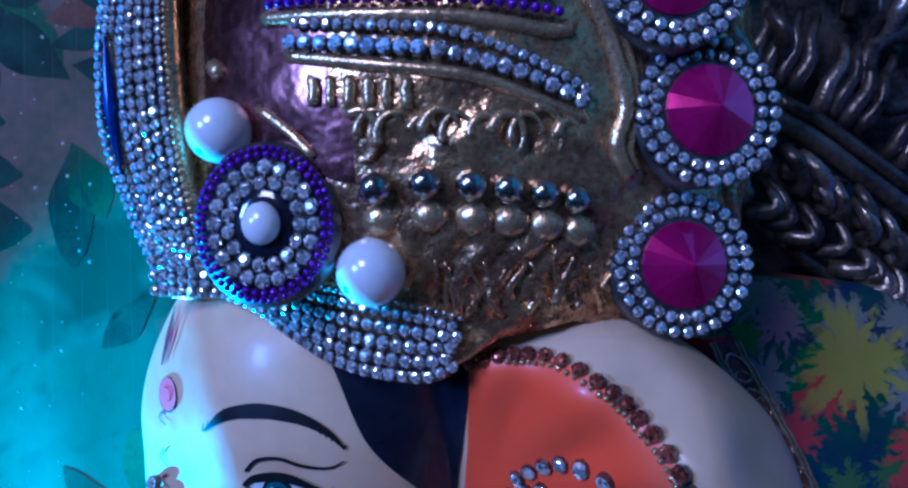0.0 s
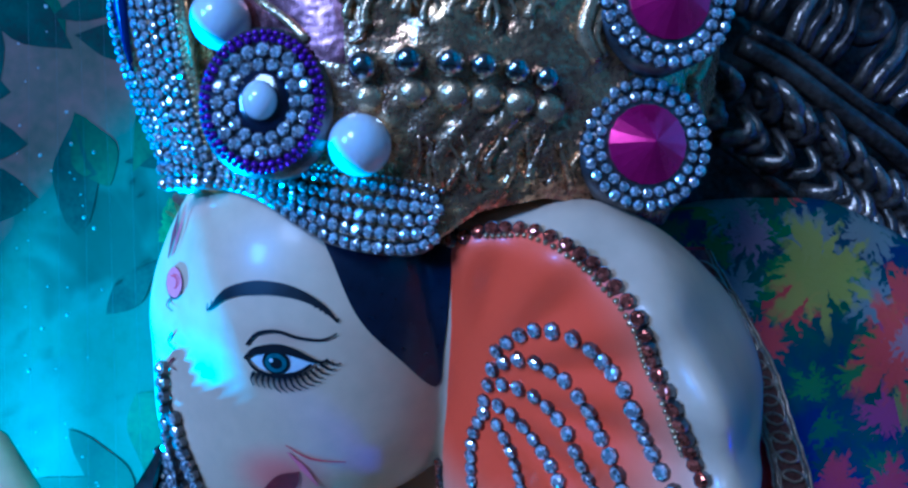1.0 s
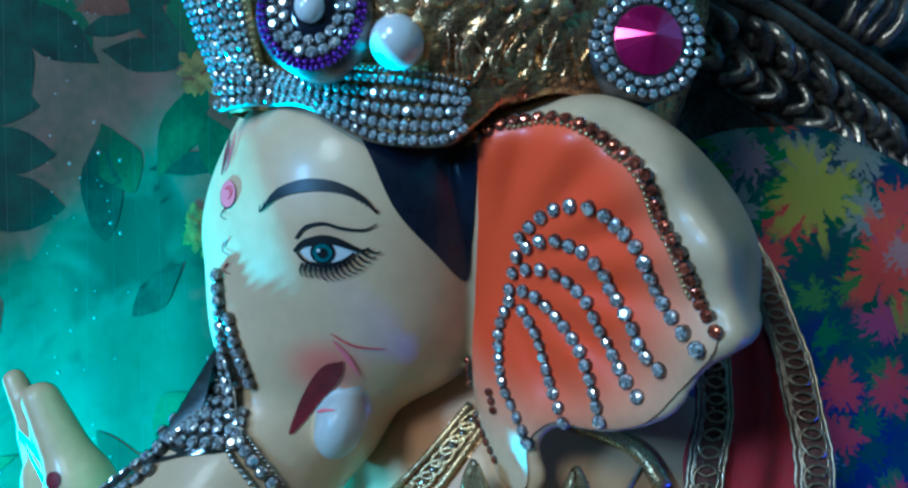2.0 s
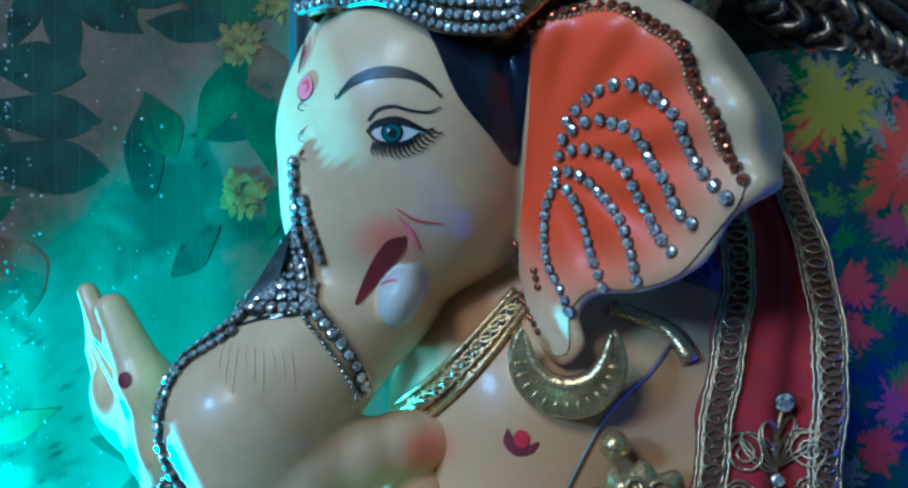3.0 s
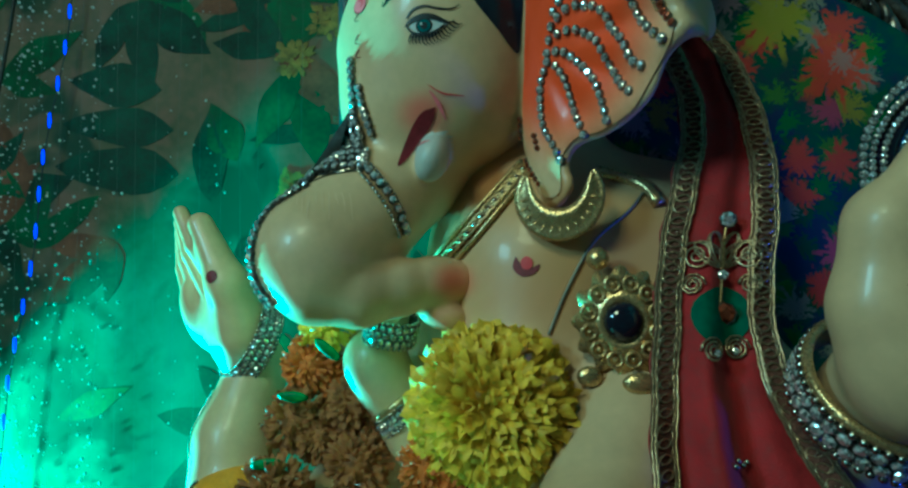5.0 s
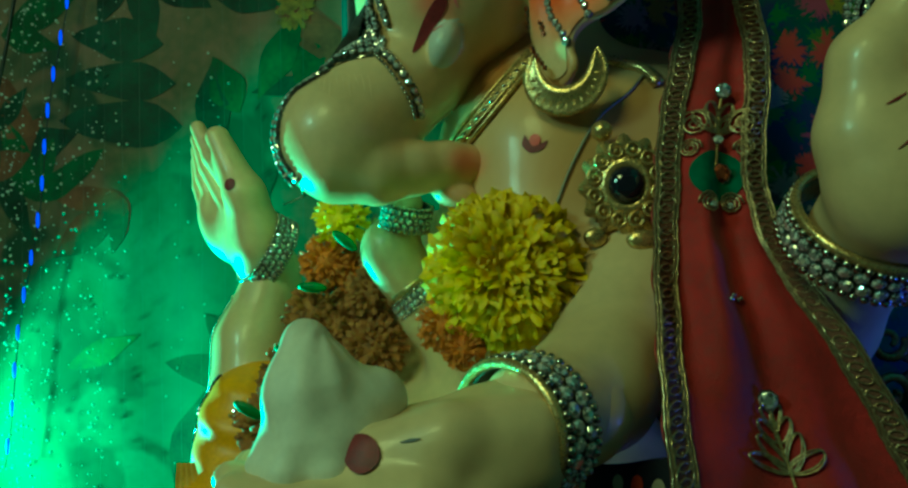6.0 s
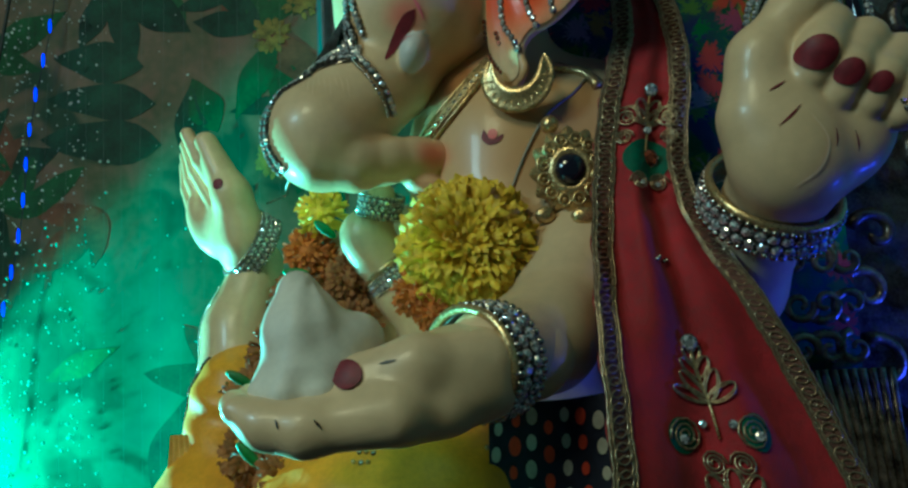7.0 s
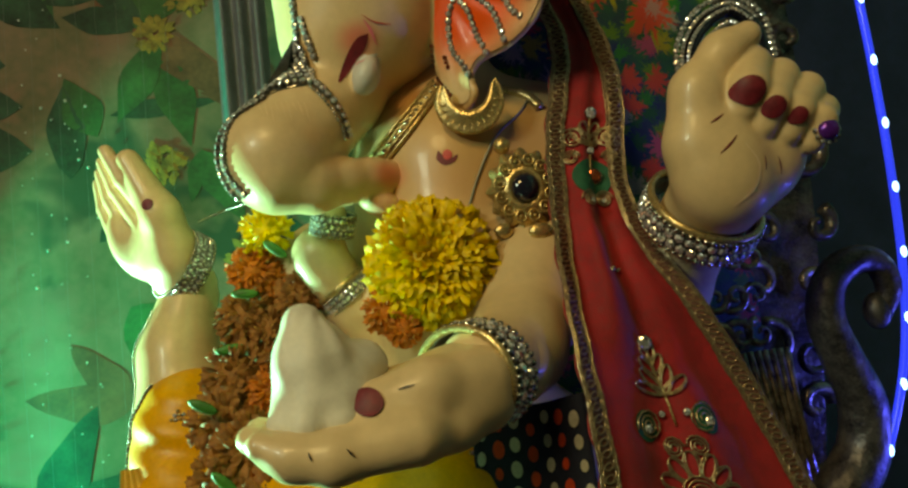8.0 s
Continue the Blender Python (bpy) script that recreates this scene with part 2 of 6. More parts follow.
# ---- smooth solids ----
class Clay:
    """Solids that melt into one another on a fine lattice, and are then skinned."""

    def __init__(self, low, high, cell):
        self.low, self.cell = np.array(low), cell
        self.n = np.ceil((np.array(high) - self.low) / cell).astype(int) + 1
        self.d = np.full(self.n, 1.0, np.float32)
        self.tag = np.zeros(self.n, np.int8)

    def add(self, field, low, high, melt, tag):
        a = np.clip(((np.array(low) - melt - 0.004 - self.low) / self.cell).astype(int), 0, self.n)
        b = np.clip(((np.array(high) + melt + 0.004 - self.low) / self.cell).astype(int) + 2, 0, self.n)
        if (b <= a).any():
            return
        s = tuple(slice(i, j) for i, j in zip(a, b))
        g = np.meshgrid(*[self.low[k] + self.cell * np.arange(a[k], b[k]) for k in range(3)], indexing="ij", sparse=True)
        v, old = field(*g).astype(np.float32), self.d[s]
        h = np.maximum(melt - np.abs(old - v), 0) / melt
        self.tag[s] = np.where(v < old, tag, self.tag[s])
        self.d[s] = np.minimum(old, v) - h * h * melt / 4

    def egg(self, c, r, turn=(0, 0, 0), melt=0.012, tag=0):
        m = np.array(Euler([radians(w) for w in turn]).to_matrix().transposed())
        big = max(r)

        def field(x, y, z):
            p = [m[k][0] * (x - c[0]) + m[k][1] * (y - c[1]) + m[k][2] * (z - c[2]) for k in range(3)]
            k0 = np.sqrt(sum((q / s) ** 2 for q, s in zip(p, r)))
            k1 = np.sqrt(sum((q / s ** 2) ** 2 for q, s in zip(p, r))) + 1e-9
            return k0 * (k0 - 1) / k1
        self.add(field, [q - big for q in c], [q + big for q in c], melt, tag)

    def limb(self, pts, radii, melt=0.012, tag=0):
        for a, b, ra, rb in zip(pts, pts[1:], radii, radii[1:]):
            a3, b3 = np.array(a), np.array(b)
            ba = b3 - a3

            def field(x, y, z):
                h = np.clip(((x - a3[0]) * ba[0] + (y - a3[1]) * ba[1] + (z - a3[2]) * ba[2]) / (ba @ ba), 0, 1)
                return np.sqrt((x - a3[0] - h * ba[0]) ** 2 + (y - a3[1] - h * ba[1]) ** 2 + (z - a3[2] - h * ba[2]) ** 2) - (ra + (rb - ra) * h)
            big = max(ra, rb)
            self.add(field, np.minimum(a3, b3) - big, np.maximum(a3, b3) + big, melt, tag)

    def skin(self):
        d, ins = self.d, self.d < 0
        n = np.array(d.shape) - 1
        cnt = sum(ins[i:i + n[0], j:j + n[1], k:k + n[2]].astype(np.int8) for i in (0, 1) for j in (0, 1) for k in (0, 1))
        act = np.argwhere((cnt > 0) & (cnt < 8))
        index = np.full(n, -1, np.int64)
        index[tuple(act.T)] = np.arange(len(act))
        total, hits = np.zeros((len(act), 3)), np.zeros(len(act))
        for axis in range(3):
            e = np.eye(3, dtype=int)[axis]
            o1, o2 = [np.eye(3, dtype=int)[k] for k in range(3) if k != axis]
            for p in (0, 1):
                for q in (0, 1):
                    c0 = act + p * o1 + q * o2
                    va, vb = d[tuple(c0.T)], d[tuple((c0 + e).T)]
                    hit = (va < 0) != (vb < 0)
                    t = np.where(hit, va / np.where(hit, va - vb, 1), 0)
                    total += (c0 + t[:, None] * e) * hit[:, None]
                    hits += hit
        verts = self.low + self.cell * total / hits[:, None]
        tags = self.tag[tuple(act.T)]
        faces = []
        for axis in range(3):
            o1, o2 = [k for k in range(3) if k != axis]
            e = np.eye(3, dtype=int)
            sl = [slice(1, -1)] * 3
            sl[axis] = slice(0, -1)
            a = ins[tuple(sl)]
            sl2 = list(sl)
            sl2[axis] = slice(1, None)
            b = ins[tuple(sl2)]
            edge = np.argwhere(a != b)
            start = a[tuple(edge.T)]
            base = edge + np.array([0 if k == axis else 1 for k in range(3)])
            quad = np.stack([index[tuple((base + s).T)] for s in (-e[o1] - e[o2], -e[o2], 0 * e[0], -e[o1])], 1)
            flip = start if axis != 1 else ~start
            quad = np.where(flip[:, None], quad, quad[:, ::-1])
            faces.append(quad[(quad >= 0).all(1)])
        return verts, np.concatenate(faces), tags


def statue_mesh(name, pieces, mats):
    verts, faces, slots, base = [], [], [], 0
    for v, f, s in pieces:
        verts.append(np.asarray(v))
        faces += [tuple(int(i) + base for i in q) for q in f]
        slots += [int(k) for k in s]
        base += len(v)
    me = bpy.data.meshes.new(name)
    me.from_pydata(np.concatenate(verts).tolist(), [], faces)
    for m in mats:
        me.materials.append(m)
    me.polygons.foreach_set("material_index", slots)
    me.polygons.foreach_set("use_smooth", [True] * len(faces))
    me.update()
    return me


def tree_of(v, f):
    return BVHTree.FromPolygons([tuple(p) for p in v], [tuple(int(i) for i in q) for q in f])


def on(bvh, x, z, y=None):
    """The place and normal on a surface, seen from the front; else the nearest to a depth y."""
    if y is None:
        hit = bvh.ray_cast(Vector((x, -0.5, z)), Vector((0, 1, 0)))
        if hit[0] is not None:
            return hit[0], hit[1]
        y = 0.2
    hit = bvh.find_nearest(Vector((x, y, z)))
    n = hit[1]
    return hit[0], n


def front(n):
    return n if n.y < 0.25 else -n


def decal(bvh, outline, slot, lift=0.0005, grid=0.002):
    """A patch of paint: a flat outline (x, z) laid on a surface."""
    pts = [Vector(p) for p in outline]
    n = len(pts)
    lo, hi = [min(p[k] for p in pts) for k in (0, 1)], [max(p[k] for p in pts) for k in (0, 1)]
    inner = []
    for i in range(int((hi[0] - lo[0]) / grid)):
        for j in range(int((hi[1] - lo[1]) / grid)):
            q = Vector((lo[0] + (i + 0.5) * grid, lo[1] + (j + 0.5) * grid))
            if sum((a.y > q.y) != (b.y > q.y) and q.x < (b.x - a.x) * (q.y - a.y) / (b.y - a.y) + a.x for a, b in zip(pts, pts[1:] + pts[:1])) % 2:
                if min((q - p).length for p in pts) > grid * 0.45:
                    inner.append(q)
    vs, _, fs, *_ = delaunay_2d_cdt(pts + inner, [], [list(range(n))], 1, 1e-7)
    out = []
    for v in vs:
        p, nn = on(bvh, v.x, v.y)
        out.append(p + lift * front(nn))
    fs = [tuple(f) for f in fs]
    fs = [f if (out[f[1]] - out[f[0]]).cross(out[f[2]] - out[f[0]]).y < 0 else f[::-1] for f in fs]
    return [tuple(p) for p in out], fs, [slot] * len(fs)


def smooth_outline(pts, step=0.001):
    return [(p.x, p.y) for p in spline([Vector(q) for q in pts] + [Vector(pts[0])], step)][:-1]


def stroke(bvh, pts, widths, slot, step=0.0012, lift=0.0006):
    """A brush stroke of paint along a curve (x, z), thick as given from end to end."""
    line = spline([Vector(p) for p in pts], step)
    n, vs, fs = len(line), [], []
    for i, p in enumerate(line):
        d = (line[min(n - 1, i + 1)] - line[max(0, i - 1)]).normalized()
        s, w = Vector((-d.y, d.x)), float(np.interp(i / max(1, n - 1), np.linspace(0, 1, len(widths)), widths)) / 2
        for k in (-1, 1):
            q = p + k * w * s
            h, nn = on(bvh, q.x, q.y)
            vs.append(tuple(h + lift * front(nn)))
        if i:
            a = 2 * i
            fs.append((a - 2, a, a + 1, a - 1))
    fs = [f if (Vector(vs[f[1]]) - Vector(vs[f[0]])).cross(Vector(vs[f[2]]) - Vector(vs[f[0]])).y < 0 else f[::-1] for f in fs]
    return vs, fs, [slot] * len(fs)


# ---- stones ----
def stone_mesh(name, gem, cup=setting, sides=8):
    """A cut stone of 1 mm radius in a small cup, facing +z; its facets are loose, so that each can carry its own
    painted glint.
    """
    bm = bmesh.new()
    prof = [(0.46, 0.74), (0.80, 0.58), (1.0, 0.28)]
    ring = lambda i: [Vector((0.001 * prof[i][0] * math.cos(a), 0.001 * prof[i][0] * math.sin(a), 0.001 * prof[i][1])) for a in (2 * math.pi * (k + 0.5 * (i % 2)) / sides for k in range(sides))]
    top, mid, low = ring(0), ring(1), ring(2)

    def facet(*pts):
        bm.faces.new([bm.verts.new(p) for p in pts])
    facet(*top)
    for k in range(sides):
        j = (k + 1) % sides
        facet(top[k], mid[k], top[j])
        facet(top[j], mid[k], mid[j])
        facet(mid[k - 1], low[k], mid[k])
        facet(mid[k], low[k], low[j])
    cup_a = [bm.verts.new((0.00112 * math.cos(a), 0.00112 * math.sin(a), 0.0003)) for a in (2 * math.pi * k / sides for k in range(sides))]
    cup_b = [bm.verts.new((0.00112 * math.cos(a), 0.00112 * math.sin(a), -0.0006)) for a in (2 * math.pi * k / sides for k in range(sides))]
    cup_c = [bm.verts.new(p - Vector((0, 0, 0.00004))) for p in low]
    for k in range(sides):
        j = (k + 1) % sides
        bm.faces.new((cup_a[k], cup_b[k], cup_b[j], cup_a[j])).material_index = 1
        bm.faces.new((cup_c[k], cup_a[k], cup_a[j], cup_c[j])).material_index = 1
    for f in bm.faces:
        f.normal_update()
        c = f.calc_center_median()
        if f.normal.dot(Vector((c.x, c.y, 0.0006))) < 0:
            f.normal_flip()
    return mesh_of(name, bm, [gem, cup], smooth=False)


def paint_glints(m):
    """Paints bright and dark glints into a cut stone's facets by chance, in place of reflections."""
    nt = m.node_tree
    b = nt.nodes["Principled BSDF"]
    before = b.inputs["Base Color"].links[0].from_socket
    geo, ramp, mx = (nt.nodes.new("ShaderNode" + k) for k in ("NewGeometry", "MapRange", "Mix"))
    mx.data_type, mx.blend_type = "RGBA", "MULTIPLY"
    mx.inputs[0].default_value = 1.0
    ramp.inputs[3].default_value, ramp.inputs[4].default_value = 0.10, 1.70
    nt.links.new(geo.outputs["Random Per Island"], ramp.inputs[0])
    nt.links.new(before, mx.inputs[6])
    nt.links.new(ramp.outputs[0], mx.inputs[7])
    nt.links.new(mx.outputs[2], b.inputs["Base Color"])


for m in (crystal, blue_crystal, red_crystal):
    paint_glints(m)


def bead_mesh(name, m, rows=6, cols=10):
    bm = bmesh.new()
    ball(bm, (0, 0, 0.0003), 0.001, rows, cols)
    return mesh_of(name, bm, [m])


STONE, BLUE_STONE, RED_STONE = stone_mesh("rhinestone", crystal), stone_mesh("blue_rhinestone", blue_crystal), stone_mesh("red_rhinestone", red_crystal)
PURPLE, SILVER, GOLDBEAD, PEARL = (bead_mesh(n, m) for n, m in (("purple_bead", purple), ("silver_bead", silver), ("gold_bead", gold_plain), ("pearl_bead", pearl)))
dice = random.Random(7)


def put_stone(me, place, normal, radius, parent, name, flat=1.0):
    """One stone on a surface, turned and tipped a little by chance."""
    ob = new(name, me)
    n = (normal + Vector([dice.uniform(-0.22, 0.22) for _ in range(3)])).normalized()
    q = n.to_track_quat("Z", "Y") @ Euler((0, 0, dice.uniform(0, 6.3))).to_quaternion()
    r = radius * 1000 * dice.uniform(0.95, 1.05)
    ob.parent = parent
    ob.matrix_basis = Matrix.LocRotScale(place, q, (r, r, r * flat))
    return ob


def string(bvh, pts, radius, parent, me=STONE, name="rhinestone", gap=1.12, lift=0.0005):
    """A row of stones along a curve (x, z) or (x, z, depth) on a surface."""
    made = []
    for p in spline([Vector((*q, 0.0)) if len(q) == 2 else Vector(q) for q in pts], radius * 2 * gap):
        place, n = on(bvh, p.x, p.y, p.z if len(pts[0]) == 3 else None)
        n = front(n)
        made.append(put_stone(me, place + n * (lift + radius * 0.35), n, radius, parent, name))
    return made

# ---- setting ----
def slab(name, low, high, m, label, parent=None, bevel=0.0):
    bm = bmesh.new()
    bmesh.ops.create_cube(bm, size=1)
    for v in bm.verts:
        v.co = Vector([(a + b) / 2 + c * (b - a) for a, b, c in zip(low, high, v.co)])
    if bevel:
        bmesh.ops.bevel(bm, geom=list(bm.edges), offset=bevel, segments=2, affect="EDGES")
    ob = new(name, mesh_of(name, bm, m, smooth=False))
    ob.parent = parent
    return tagged(ob, label, kind="structure") if parent is None else ob


# pale plaster for the added, unseen ceiling and walls; it bounces fill light
plaster = mat("grey_bounce_plaster", (0.55, 0.55, 0.58), 0.8, vary=0.2, scale=5, bump=0.2)
navy_wall = mat("navy_wall_paint", (0.06, 0.07, 0.20), 0.7, vary=0.2, scale=8, bump=0.2)
slab("floor", (-1.9, -1.9, -0.1), (1.9, 1.5, 0.0), mat("dark_floor", (0.08, 0.07, 0.06), 0.5, scale=8), "dark smooth floor of a dim room")
slab("ceiling", (-1.9, -1.9, 2.5), (1.9, 1.5, 2.6), plaster, "unseen grey plaster ceiling, added to bounce light")
for i, (lo, hi) in enumerate((((-1.9, 1.4, 0), (1.9, 1.5, 2.5)), ((-1.9, -1.9, 0), (1.9, -1.8, 2.5)), ((-1.9, -1.8, 0), (-1.8, 1.4, 2.5)), ((1.8, -1.8, 0), (1.9, 1.4, 2.5)))):
    slab(("wall_north", "wall_south", "wall_west", "wall_east")[i], lo, hi, plaster if i else navy_wall, "unseen grey plaster wall, added to bounce light" if i else "dark navy painted wall")
table = slab("altar_table", (-0.38, 0.0, 0.0), (0.40, 0.56, 0.70), mat("dark_table_cloth", (0.03, 0.03, 0.06), 0.8, scale=20), "altar table draped in dark cloth", bevel=0.01)
tagged(table, category="table", kind="thing")

# printed curtain far behind
print_cloth = mat("printed_curtain_cloth", (0.24, 0.155, 0.115), 0.8, vary=0.35, scale=9, bump=0.15, bump_scale=500, second=(0.10, 0.12, 0.06))
blotch(print_cloth, (0.030, 0.075, 0.045), 6.5, 0.50, 0.62, 0.9)
blotch(print_cloth, (0.30, 0.17, 0.13), 8.5, 0.56, 0.68, 0.7)
print_leaf = mat("dark_green_leaf_print", (0.032, 0.080, 0.048), 0.7, vary=0.45, scale=26)
print_leaf_b = mat("mid_green_leaf_print", (0.05, 0.14, 0.05), 0.7, vary=0.35, scale=20)
print_yellow = mat("yellow_flower_print", (0.36, 0.26, 0.06), 0.8, vary=0.5, scale=60, second=(0.12, 0.10, 0.04))
print_brown = mat("brown_leaf_print", (0.22, 0.10, 0.06), 0.8, vary=0.3, scale=20)


def curtain_y(x, z):
    return 0.82 + 0.004 * math.sin(x * 21 + 0.6 * math.sin(z * 4)) + 0.002 * math.sin(x * 47 + z * 2)


curtain = thing("printed_curtain", "hanging cloth printed with dark green leaves and yellow flowers", "curtain")
bm = bmesh.new()
loft(bm, [[(x, curtain_y(x, z), z) for x in np.linspace(-1.7, 0.10, 140)] for z in np.linspace(0.02, 2.5, 30)])
part("cloth", bm, print_cloth, curtain)


def leaf_print(bm, x, z, length, width, angle, slot, lift=0.0010):
    ca, sa, n = math.cos(angle), math.sin(angle), 9
    rows = []
    for i in range(n + 1):
        t = i / n
        w = width * math.sin(math.pi * t) ** 0.8 * (1.15 - 0.5 * t) + 1e-4
        row = []
        for k in (-1, -0.4, 0.4, 1):
            u, v = t * length, k * w / 2 * (1 + 0.12 * math.sin(9 * t + x * 50))
            px, pz = x + u * ca - v * sa, z + u * sa + v * ca
            row.append((px, curtain_y(px, pz) - lift, pz))
        rows.append(row)
    loft(bm, rows, slot=slot)


rng = random.Random(3)
bm = bmesh.new()
for x, z, l, w, a, s in ((-0.54, 1.335, 0.15, 0.07, 3.0, 0), (-0.52, 1.272, 0.18, 0.065, 3.05, 0), (-0.51, 1.205, 0.20, 0.08, 3.05, 0), (-0.46, 1.16, 0.14, 0.06, 1.6, 0),
                         (-0.40, 1.25, 0.16, 0.03, 0.1, 0), (-0.42, 1.22, 0.10, 0.06, 2.0, 1), (-0.47, 1.40, 0.16, 0.08, 2.4, 1), (-0.38, 1.38, 0.12, 0.05, 0.5, 1)):
    leaf_print(bm, x, z, l, w, a, s)
for _ in range(150):
    x, z, s = rng.uniform(-1.6, -0.1), rng.uniform(0.5, 2.1), rng.choice((0, 0, 1, 1, 2))
    if (-0.72 < x < -0.36 and 1.1 < z < 1.45) or (x < -0.45 and z < 1.08 and rng.random() < 0.75):
        continue
    a0 = rng.uniform(0, 6.28)
    for k in range(rng.choice((1, 2, 3))):
        long = rng.uniform(0.08, 0.18)
        leaf_print(bm, x, z, long, long * rng.uniform(0.30, 0.46), a0 + 0.7 * k, s, 0.0010 + 0.0005 * rng.random())
leaves = part("leaf_print", bm, [print_leaf, print_leaf_b, print_brown], curtain, "printed leaf shapes")
tagged(leaves, kind="stuff")
bm = bmesh.new()
for x, z in [(-0.33, 1.37), (-0.33, 1.17), (-0.22, 1.02)] + [(rng.uniform(-0.34, 0.0), rng.uniform(0.8, 1.9)) for _ in range(9)]:
    for k in range(46):
        ring = 0.022 * rng.random()
        a = 2.4 * k + rng.uniform(-0.3, 0.3)
        leaf_print(bm, x + ring * math.cos(a), z + ring * math.sin(a), rng.uniform(0.010, 0.020), rng.uniform(0.008, 0.013), a + rng.uniform(-0.5, 0.5), 0, 0.0016 + 0.00004 * k)
tagged(part("flower_print", bm, print_yellow, curtain, "printed yellow flowers"), kind="stuff")

# sequinned net in front of it
net = thing("sequinned_net", "sheer sequinned net hanging in thin threads", "curtain")
bm = bmesh.new()
for k in range(80):
    x0, y0 = rng.uniform(-1.05, -0.30), rng.uniform(0.72, 0.80)
    if rng.random() > 2.2 * (-x0 - 0.42):
        continue
    for j in range(60):
        if rng.random() < 0.6:
            x, z = x0 + rng.uniform(-0.025, 0.025), 0.6 + j * 0.017 + rng.uniform(-0.012, 0.012)
            ball(bm, (x, y0, z), rng.choice((0.0009, 0.0012, 0.0016, 0.0024)), 4, 6)
tagged(part("sequin", bm, mat("silver_sequin", (0.9, 0.9, 0.9), 0.25, 0.15), net, "tiny silver sequins"), kind="stuff")
bm = bmesh.new()
for k in range(26):
    x0 = -1.05 + 0.03 * k
    tube(bm, [(x0 + 0.004 * math.sin(z * 5 + k), 0.76, z) for z in np.linspace(0.4, 2.5, 12)], 0.00012, 4)
tagged(part("thread", bm, mat("grey_net_thread", (0.3, 0.3, 0.3), 0.7), net), kind="stuff")
led_blue = mat("glowing_blue_led", (0.01, 0.04, 1.0), 0.4, emit=2.2)
led_tube = mat("clear_blue_tube", (0.01, 0.03, 0.9), 0.25, coat=0.5, emit=1.3)


def fairy_x(z):
    return -0.672 - 0.133 * (1.42 - z)


fairy = thing("blue_fairy_light_string", "string of small glowing blue lamps hanging before the curtain", "string lights")
bm = bmesh.new()
tube(bm, [(-0.52, 0.785, 2.48)] + [(fairy_x(z) + 0.004 * math.sin(z * 19), 0.785, z) for z in np.linspace(1.6, 0.70, 30)], 0.0010, 6)
part("wire", bm, mat("thin_dark_wire", (0.03, 0.04, 0.06), 0.5), fairy)
for k in range(16):
    bm = bmesh.new()
    z = 1.56 - 0.055 * k
    ball(bm, (fairy_x(z) + 0.004 * math.sin(z * 19), 0.783, z), (0.0022, 0.0022, 0.0120), 6, 8)
    part("lamp", bm, led_blue, fairy)
wire = thing("black_wire", "thin black wire hanging before the curtain", "wire")
bm = bmesh.new()
tube(bm, spline([(-0.50, 0.5, 2.5), (-0.515, 0.5, 1.8), (-0.52, 0.5, 1.40), (-0.535, 0.5, 1.25), (-0.56, 0.5, 1.12), (-0.60, 0.5, 0.9)], 0.02), 0.002, 6)
part("cable", bm, mat("black_cable", (0.01, 0.01, 0.01), 0.5), wire)
drape = thing("grey_drape", "narrow sheer grey-blue drape hanging behind the idol", "drape")
bm = bmesh.new()
loft(bm, [[(-0.205 + 0.062 * u, 0.60 + 0.008 * math.sin(u * 19 + z), z) for u in np.linspace(0, 1, 24)] for z in np.linspace(1.10, 2.5, 14)])
part("cloth", bm, mat("sheer_grey_cloth", (0.16, 0.18, 0.22), 0.6, vary=0.2, scale=20), drape)

# ---- throne ----
carved = mat("black_silver_carving", (0.17, 0.15, 0.125), 0.32, 0.7, vary=0.5, scale=60, bump=0.9, bump_scale=90, second=(0.012, 0.012, 0.016))
carved_worn = mat("worn_silver_carving", (0.46, 0.40, 0.32), 0.30, 0.8, vary=0.5, scale=120, bump=0.5, bump_scale=200, second=(0.02, 0.02, 0.025))
throne = thing("carved_throne", "black and silver carved throne with scrolls and a swan-necked arm", "throne")
bm = bmesh.new()
outline = [(0.02, 0.705), (0.30, 0.705), (0.315, 0.80), (0.33, 0.95), (0.335, 1.08), (0.33, 1.2), (0.31, 1.35), (0.24, 1.5), (0.1, 1.58), (-0.02, 1.6)]
loft(bm, [[(x, y, z) for x, z in outline] + [(-0.04, y, 0.705)] for y in (0.305, 0.315, 0.35)], closed=True)
bm.faces.new([bm.verts.new((x, 0.3045, z)) for x, z in outline] + [bm.verts.new((-0.04, 0.3045, 0.705))])
part("back_panel", bm, carved, throne)


def scroll(bm, cx, cz, y, size, turns, start, hand, r, slot=0):
    n = int(18 * turns)
    pts = [(cx + hand * size * (1 - 0.85 * i / n) * math.cos(start + 6.283 * turns * i / n), y - 0.004 * i / n, cz + size * (1 - 0.85 * i / n) * math.sin(start + 6.283 * turns * i / n)) for i in range(n + 1)]
    tube(bm, pts, r, 7, r_end=r * 0.5, slot=slot)


